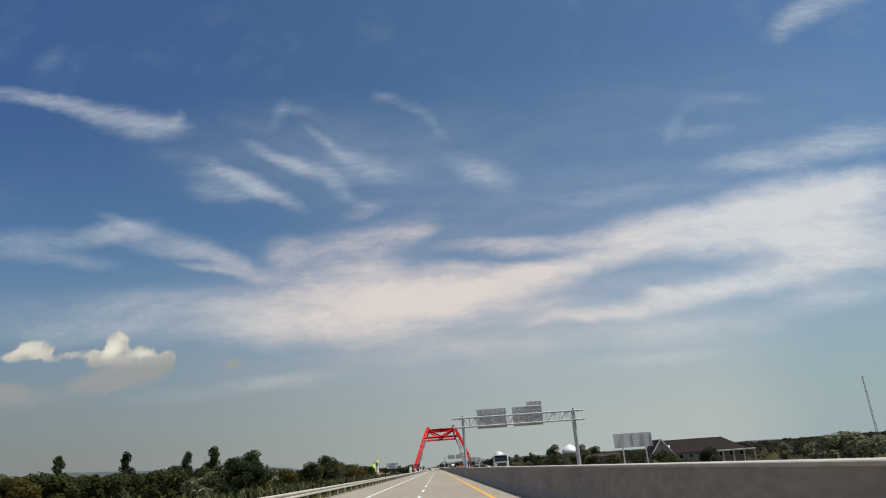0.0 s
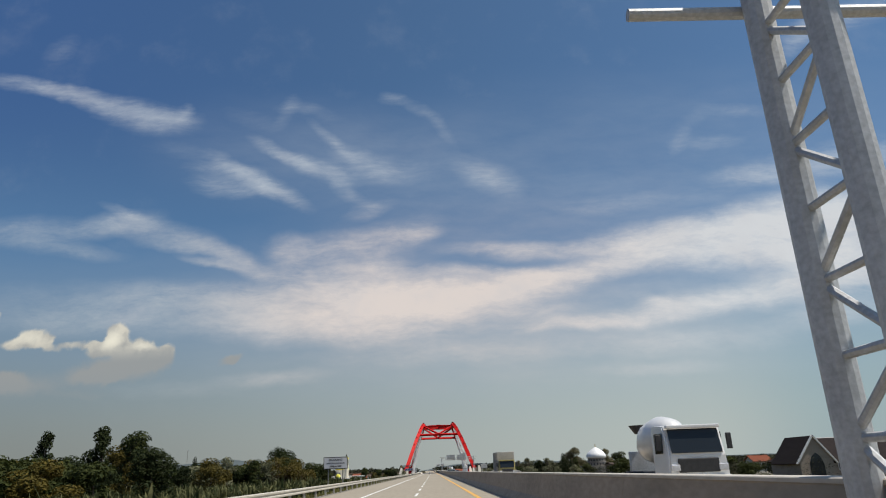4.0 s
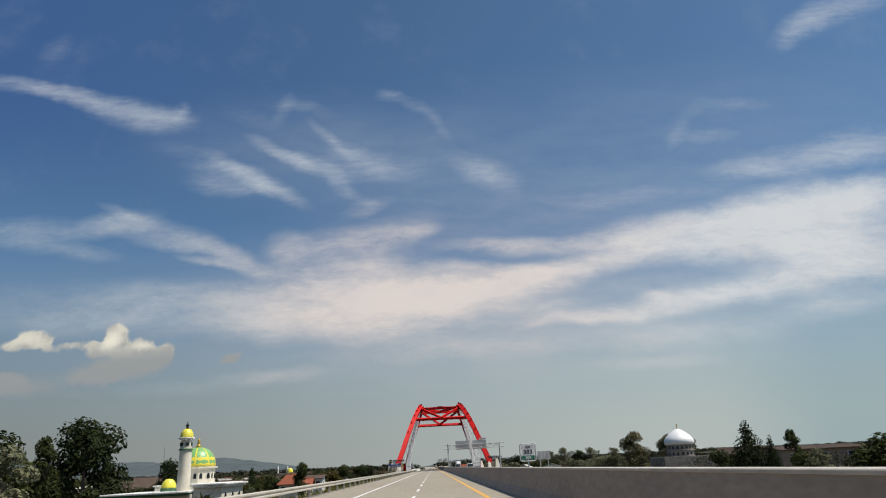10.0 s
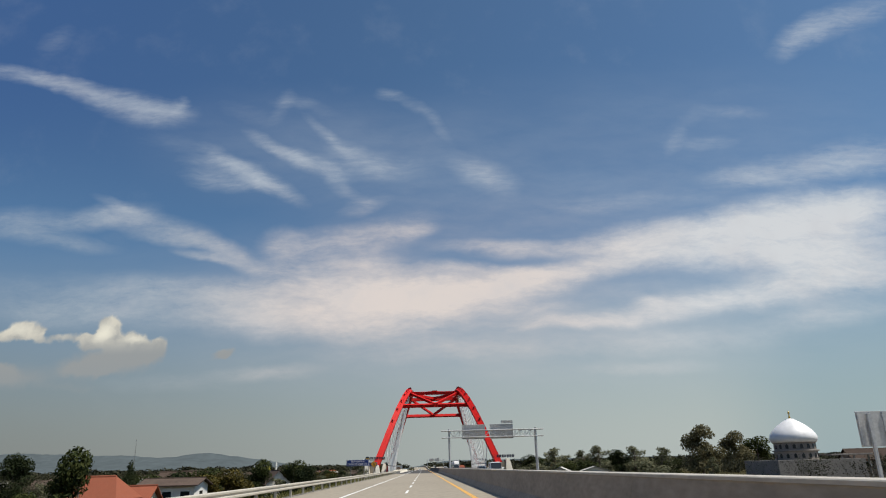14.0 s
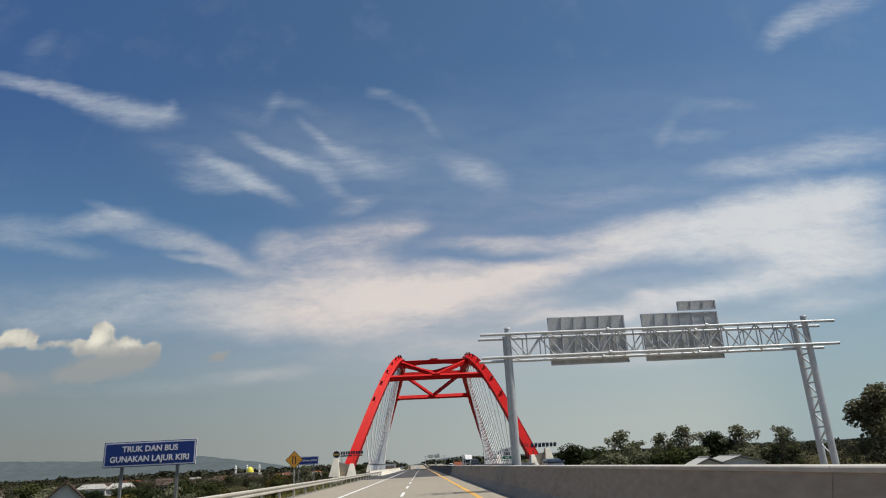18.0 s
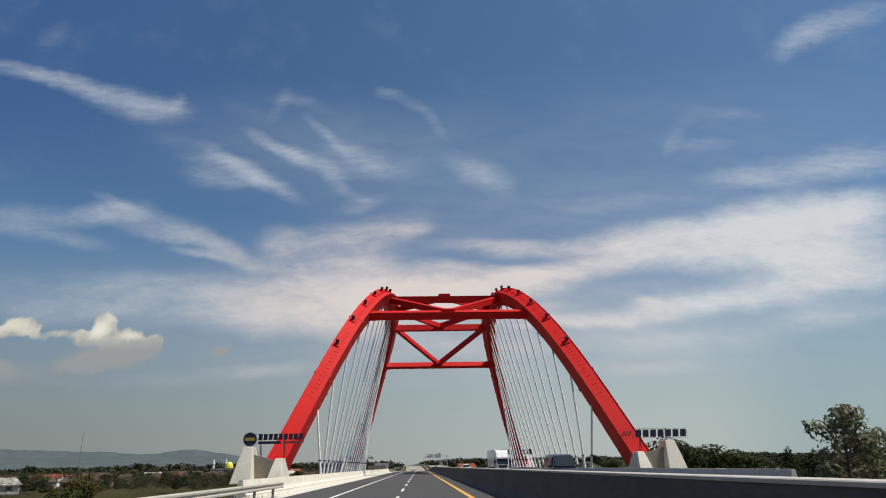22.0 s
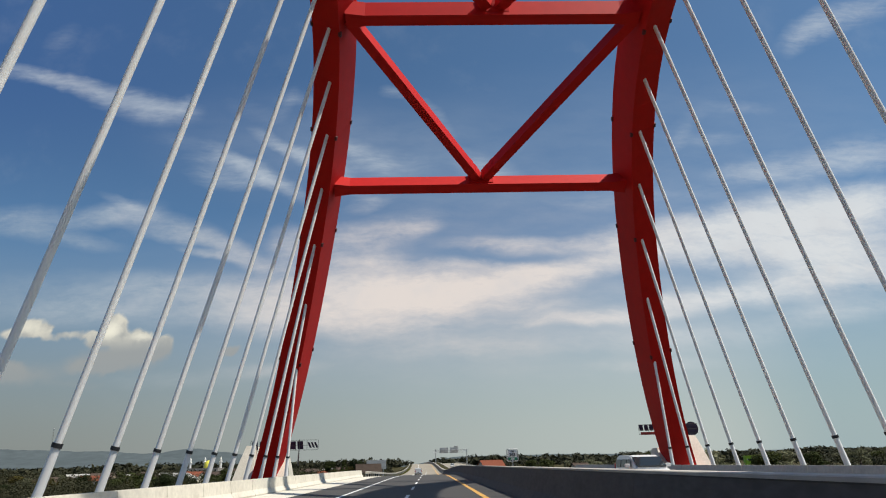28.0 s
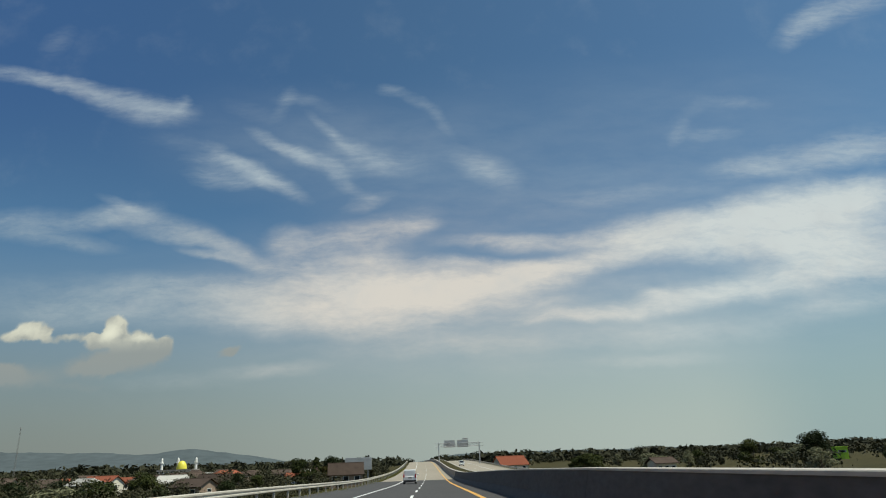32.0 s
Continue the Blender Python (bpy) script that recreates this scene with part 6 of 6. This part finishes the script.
cap = part("minaret_dome", lathe(onion(0.64, 0.85), 20), DOME_YELLOW, tower, "yellow ribbed dome", smooth=True)
cap.matrix_basis = pose(0, 0, 5.4 + Z)
part("minaret_finial", lathe([(0.16, 0), (0.1, 0.2), (0.2, 0.34), (0.08, 0.48), (0.0, 0.75)], 10), INK, cap, smooth=True).matrix_basis = pose(0, 0, 0.83)
side_dome = part("small_dome", lathe(onion(0.75, 0.95), 18), DOME_YELLOW, mq, smooth=True)
side_dome.matrix_basis = pose(-0.75, -6.5, 0.55 + Z)
part("small_drum", lathe([(0.8, 0.1), (0.8, 0.58)], 18), GREEN_TRIM, mq).matrix_basis = pose(-0.75, -6.5, Z)

# large white-domed mosque beyond the oncoming lanes
gw = ground_z(92, 414)
wm = thing("domed_mosque", "grey round mosque with a large white onion dome", "mosque", (92.0, 414.0, gw))
Z = -gw
GREY_WALL = material("weathered grey wall", (0.26, 0.235, 0.21), 0.85, grain=3, vary=0.15, stain=0.6, stain_scale=0.4)
part("podium", box(-9, -8, -0.4, 12, 9, 1.0 + Z, 0.05), GREY_WALL, wm)
part("terrace", box(5.2, -6, 1.8 + Z, 15.5, 6, 2.15 + Z, 0.04), GREY_WALL, wm)
for x in (8, 11, 14.5):
    part("column", rod((x, -5.4, -0.2), (x, -5.4, 1.8 + Z), 0.25, sides=10), GREY_WALL, wm)
body = part("drum", lathe([(4.9, 0.8 + Z), (4.9, 2.9 + Z), (5.3, 3.0 + Z), (5.3, 3.25 + Z), (4.7, 3.3 + Z), (4.7, 4.9 + Z), (5.0, 5.0 + Z)], 28), GREY_WALL, wm)
for a in range(0, 360, 20):
    an = radians(a)
    for zz, r in ((4.1, 4.72), (1.9, 4.92)):
        o = part("window", prism([(-0.34, -0.5), (0.34, -0.5), (0.34, 0.25), (0, 0.6), (-0.34, 0.25)], "y", -0.04, 0.04), GLASS, body)
        o.matrix_basis = pose(r * math.cos(an), r * math.sin(an), zz + Z, 0, 0, a + 90)
part("dome", lathe([(4.9, 5.0), (5.35, 5.5), (5.45, 6.2), (5.2, 7.0), (4.4, 8.1), (3.2, 9.2), (1.9, 10.1), (0.8, 10.7), (0.0, 11.0)], 32, at=(0, 0, Z)), DOME_WHITE, wm, "bright white sheet-metal dome", smooth=True)
part("finial", lathe([(0.45, 10.7), (0.16, 11.3), (0.12, 12.0), (0.35, 12.2), (0.1, 12.5), (0.0, 12.9)], 10, at=(0, 0, Z)), GOLD, wm, smooth=True)

# far mosque with white minarets
gf = ground_z(-230, 1260)
fm = thing("far_mosque", "far white mosque with a yellow-green dome and white minarets", "mosque", (-230.0, 1260.0, gf))
part("prayer_hall", box(-16, -10, -0.4, 16, 10, 3.2 - gf, 0.05), GREY_WALL, fm)
for k in range(8):
    for zz in (1.0, -3.0):
        window_on(fm, -14 + 4.0 * k, -10, zz - gf, 1.6, 1.9, "y")
part("dome", lathe(onion(4.6, 7.4), 24), DOME_YELLOW, fm, smooth=True).matrix_basis = pose(3, 0, 3.2 - gf)
for x in (-17.5, -2.5, 13.8):
    mn = part("minaret", lathe([(1.3, -0.3), (1.2, 8.5 - gf), (1.8, 8.7 - gf), (1.8, 9.4 - gf), (1.1, 9.6 - gf), (1.0, 12 - gf), (0.0, 14 - gf)], 14), WHITE_TRIM, fm, smooth=False)
    mn.matrix_basis = pose(x, 6, 0)

# lattice masts
for x, y, top in ((429.0, 600.0, 60.0), (-520.0, 1500.0, 62.0)):
    g = ground_z(x, y)
    m = thing("radio_mast", "tall thin lattice radio mast", "mast", (x, y, g))
    h = top - g
    for a, b in ((-1, -1), (1, -1), (0, 1)):
        part("leg", rod((a * 0.9, b * 0.9, -0.3), (a * 0.45, b * 0.45, h), 0.17, 0.12, 6), SHADED_STEEL, m)
    for k in range(14):
        z0, z1 = h * k / 14, h * (k + 1) / 14
        s0, s1 = 0.9 - 0.55 * k / 14, 0.9 - 0.55 * (k + 1) / 14
        part("brace", rod((-s0, -s0, z0), (s1, -s1, z1), 0.08, sides=5), SHADED_STEEL, m)
        part("brace", rod((s0, -s0, z0), (0, s1, z1), 0.08, sides=5), SHADED_STEEL, m)
    for k in range(3):
        part("antenna", box(-0.9 + 0.7 * k, -0.75, h - 2.2, -0.6 + 0.7 * k, -0.5, h - 0.3, 0.02), WHITE_TRIM, m)

# advertising board far ahead
g = ground_z(-23, 832)
bb = thing("billboard", "grey billboard seen edge-on above the houses", "billboard", (-22.9, 845.0, g))
part("panel", box(-4.2, -0.15, 2.2 - g - 2.3, 4.2, 0.15, 3.6 - g, 0.02), DULL_STEEL, bb)
for x in (-3, 3):
    part("post", rod((x, 0.3, -0.3), (x, 0.3, 3.0 - g), 0.16, sides=8), STEEL, bb)

# ---- vehicles ----
CAR_WHITE = material("white car paint", (0.74, 0.74, 0.73), 0.3, grain=2, vary=0.02, stain=0.2, stain_scale=0.8, bump=0.0, coat=0.5)
CAR_GREY = material("dark grey car paint", (0.055, 0.058, 0.066), 0.3, grain=2, vary=0.03, stain=0.2, stain_scale=0.8, bump=0.0, coat=0.5)
CAR_YELLOW = material("yellow cab paint", (0.34, 0.28, 0.09), 0.35, grain=2, vary=0.03, stain=0.3, stain_scale=0.8, bump=0.0, coat=0.4)
BOX_GREY = material("grey box sheet", (0.50, 0.47, 0.43), 0.5, 0.3, grain=1.5, vary=0.06, stain=0.5, stain_scale=0.6)
TYRE = material("tyre rubber", (0.025, 0.025, 0.027), 0.8)
RIM = material("wheel rim", (0.5, 0.5, 0.52), 0.35, 0.8)
LAMP_RED = material("red tail lamp", (0.45, 0.01, 0.01), 0.25)
LAMP_CLEAR = material("clear lamp", (0.75, 0.75, 0.78), 0.12, 0.3)
DARK_PLASTIC = material("dark plastic", (0.03, 0.03, 0.032), 0.6)


def wheel(parent, x, y, r, w):
    t = part("wheel", rod((x - w / 2, y, r), (x + w / 2, y, r), r, sides=20), TYRE, parent)
    part("rim", rod((x - w / 2 - 0.01, y, r), (x + w / 2 + 0.01, y, r), r * 0.6, sides=16), RIM, t)


def shell(rows):
    """A body from cross-sections: (y, half width low, half width high, z low, z high)."""
    bm = bmesh.new()
    rings = []
    for y, wl, wh, zl, zh in rows:
        zm, wm = zl + (zh - zl) * 0.55, wl + (wh - wl) * 0.5
        rings.append([bm.verts.new(c) for c in ((-wl, y, zl), (wl, y, zl), (wm, y, zm), (wh, y, zh), (-wh, y, zh), (-wm, y, zm))])
    for a, b in zip(rings, rings[1:]):
        for i in range(6):
            bm.faces.new((a[i], a[(i + 1) % 6], b[(i + 1) % 6], b[i]))
    bm.faces.new(rings[0][::-1])
    bm.faces.new(rings[-1])
    bmesh.ops.recalc_face_normals(bm, faces=bm.faces)
    bmesh.ops.bevel(bm, geom=list(bm.edges), offset=0.05, segments=2, affect="EDGES")
    return bm


def minivan(at, turn, paint, label, tall=1.75, cab=0.0):
    """A people carrier; its front points to +y before the turn."""
    v = thing("minivan", label, "car", at, turn, group="vehicles on the motorway")
    body = part("body", shell([(-2.1, 0.78, 0.80, 0.32, 0.95), (-2.0, 0.84, 0.84, 0.24, 1.0), (0.9, 0.85, 0.85, 0.22, 1.0), (1.6, 0.83, 0.80, 0.24, 0.94), (2.1, 0.74, 0.70, 0.32, 0.74)]), paint, v, smooth=False)
    cabin = part("cabin", shell([(-2.02, 0.80, 0.66, 0.92, tall - 0.10), (-1.7, 0.81, 0.68, 0.92, tall), (0.3 + cab, 0.81, 0.66, 0.92, tall - 0.02), (0.62 + cab, 0.80, 0.64, 0.92, tall - 0.12), (1.45 + cab * 0.8, 0.78, 0.74, 0.9, 1.0)]), paint, v)
    rear = part("rear_window", prism([(-0.66, 1.05), (0.66, 1.05), (0.55, tall - 0.2), (-0.55, tall - 0.2)], "y", -0.012, 0.012), GLASS, v)
    rear.matrix_basis = pose(0, -2.055, 0, -3)
    front = part("windscreen", beam((0, 0.69 + cab, tall - 0.13), (0, 1.44 + cab * 0.8, 1.07), 1.34, 0.07), GLASS, v)
    for s in (-1, 1):
        for y0, y1 in ((-1.85, -0.95), (-0.85, 0.05), (0.13, 0.8)):
            o = part("side_window", prism([(y0, 1.05), (y1, 1.05), (min(y1, 0.55) if y1 > 0.5 else y1, tall - 0.2), (y0 + 0.04, tall - 0.2)], "x", -0.01, 0.01), GLASS, v)
            o.matrix_basis = Matrix.Translation((s * 0.80, 0, 1.05)) @ Matrix.Rotation(-s * radians(10), 4, "Y") @ Matrix.Translation((s * 0.02, 0, -1.05))
        part("tail_lamp", box(s * 0.74 - 0.07, -2.13, 0.78, s * 0.74 + 0.07, -2.02, 1.2, 0.02), LAMP_RED, v)
        part("head_lamp", box(s * 0.6 - 0.16, 2.0, 0.62, s * 0.6 + 0.16, 2.1, 0.78, 0.03), LAMP_CLEAR, v)
        part("mirror", box(s * 0.98 - 0.12, 0.75, 1.02, s * 0.98 + 0.12, 0.87, 1.2, 0.03), paint, v)
        for y in (-1.3, 1.3):
            wheel(v, s * 0.74, y, 0.31, 0.2)
    part("bumper", box(-0.80, -2.2, 0.28, 0.80, -2.06, 0.52, 0.04), DARK_PLASTIC, v)
    part("number_plate", box(-0.22, -2.215, 0.70, 0.22, -2.15, 0.82, 0.005), INK, v)
    part("grille", box(-0.45, 2.08, 0.42, 0.45, 2.14, 0.66, 0.03), DARK_PLASTIC, v)
    return v


def truck(at, turn, cab_paint, box_paint, label, kind):
    """A lorry with a box, or with a mixing drum; its front points to +y before the turn."""
    v = thing("lorry", label, "truck", at, turn, group="vehicles on the motorway")
    part("chassis", box(-0.45, -3.6, 0.55, 0.45, 3.0, 0.85, 0.03), DARK_PLASTIC, v)
    cab = part("cab", shell([(1.75, 1.12, 1.08, 0.55, 2.45), (2.0, 1.14, 1.10, 0.5, 2.5), (3.0, 1.14, 1.06, 0.5, 2.42), (3.35, 1.12, 1.02, 0.55, 1.45)]), cab_paint, v)
    part("windscreen", beam((0, 3.13, 2.32), (0, 3.37, 1.50), 1.86, 0.05), GLASS, v)
    part("sun_visor", box(-1.0, 3.05, 2.34, 1.0, 3.3, 2.46, 0.03), cab_paint, v)
    part("grille", box(-0.75, 3.34, 0.85, 0.75, 3.41, 1.32, 0.03), DARK_PLASTIC, v)
    part("bumper", box(-1.12, 3.25, 0.42, 1.12, 3.5, 0.75, 0.05), cab_paint, v)
    for s in (-1, 1):
        part("side_window", box(s * 1.125 - 0.012, 2.15, 1.5, s * 1.125 + 0.012, 2.95, 2.2), GLASS, v)
        part("head_lamp", box(s * 0.88 - 0.17, 3.38, 0.9, s * 0.88 + 0.17, 3.44, 1.12, 0.03), LAMP_CLEAR, v)
        part("mirror", box(s * 1.32 - 0.1, 3.1, 1.6, s * 1.32 + 0.1, 3.2, 2.15, 0.03), DARK_PLASTIC, v)
        wheel(v, s * 0.95, 2.4, 0.45, 0.28)
        wheel(v, s * 0.92, -2.2, 0.45, 0.45)
        if kind == "drum":
            wheel(v, s * 0.92, -1.2, 0.45, 0.45)
    if kind == "box":
        bx = part("cargo_box", box(-1.2, -3.7, 0.95, 1.2, 1.6, 3.55, 0.04), box_paint, v)
        for k in range(12):
            y = -3.5 + 0.45 * k
            for s in (-1, 1):
                part("rib", box(s * 1.215 - 0.02, y - 0.04, 1.0, s * 1.215 + 0.02, y + 0.04, 3.5), box_paint, bx)
        for k in range(6):
            x = -1.0 + 0.4 * k
            part("front_rib", box(x - 0.05, 1.602, 1.0, x + 0.05, 1.64, 3.5), box_paint, bx)
    elif kind == "trailer":
        bx = part("cargo_box", box(-1.28, -9.5, 1.0, 1.28, 1.5, 3.9, 0.05), box_paint, v)
        part("roof_fairing", shell([(1.6, 1.2, 1.1, 2.46, 3.8), (2.4, 1.1, 0.95, 2.46, 3.3), (3.0, 1.0, 0.9, 2.46, 2.6)]), box_paint, v)
        part("frame_rear", box(-0.45, -9.3, 0.55, 0.45, -3.6, 0.95, 0.03), DARK_PLASTIC, v)
        for s in (-1, 1):
            for y in (-7.2, -8.4):
                wheel(v, s * 0.95, y, 0.48, 0.45)
        for k in range(2):
            part("badge", box(-0.45 + 0.5 * k, 1.0, 3.32, -0.05 + 0.5 * k, 1.56, 3.62), NAVY, bx)
    else:
        bm = lathe([(0.25, -2.6), (0.75, -2.2), (1.2, -1.1), (1.25, 0.0), (0.95, 1.0), (0.55, 1.6), (0.5, 1.8)], 24)
        bmesh.ops.rotate(bm, verts=bm.verts, cent=(0, 0, 0), matrix=Matrix.Rotation(radians(-78), 3, "X"))
        d = part("mixer_drum", bm, CAR_WHITE, v, "white mixing drum with blue band", smooth=True)
        d.matrix_basis = Matrix.Translation((0, -0.8, 2.0)) @ Matrix.Rotation(math.pi, 4, "X") @ Matrix.Diagonal((0.72, 0.88, 0.70, 1))
        part("hopper", lathe([(0.26, 0), (0.5, 0.34), (0.52, 0.36)], 14), DARK_PLASTIC, v).matrix_basis = pose(0, -3.1, 2.45)
        for y in (-2.9, 1.2):
            part("drum_stand", box(-0.7, y - 0.1, 0.85, 0.7, y + 0.1, 1.7, 0.03), STEEL, v)
    return v


minivan((-2.7, 716.0, road_z(716.0)), 0, CAR_WHITE, "white people carrier with a dark rear window on the road")
minivan((9.5, 338.6, 0), 180, CAR_WHITE, "white van with a large windscreen on the oncoming lane", 1.9, 0.45)
minivan((13.5, 408.0, 0), 180, CAR_GREY, "low dark grey car on the oncoming lane", 1.43)
big_van = minivan((10.9, 479.0, 0), 180, CAR_GREY, "dark shiny van on the oncoming lane before the bridge", 1.9)
big_van.scale = (1.12, 1.2, 1.1)
minivan((10.4, 580.0, 0), 180, CAR_WHITE, "white car on the oncoming lane of the bridge", 1.6)
minivan((10.4, 860.0, road_z(860)), 180, CAR_WHITE, "small white car far up the oncoming lanes")
mixer = truck((10.8, 61.0, 0), 180, CAR_WHITE, BOX_GREY, "white concrete mixer lorry on the oncoming lane", "drum")
mixer.scale = (1.12, 1.12, 1.16)
truck((10.0, 125.0, 0), 180, CAR_YELLOW, BOX_GREY, "yellow lorry with a ribbed grey cargo box", "box")
truck((14.0, 545.0, 0), 180, CAR_WHITE, CAR_WHITE, "white lorry with a tall white box on the bridge", "trailer")
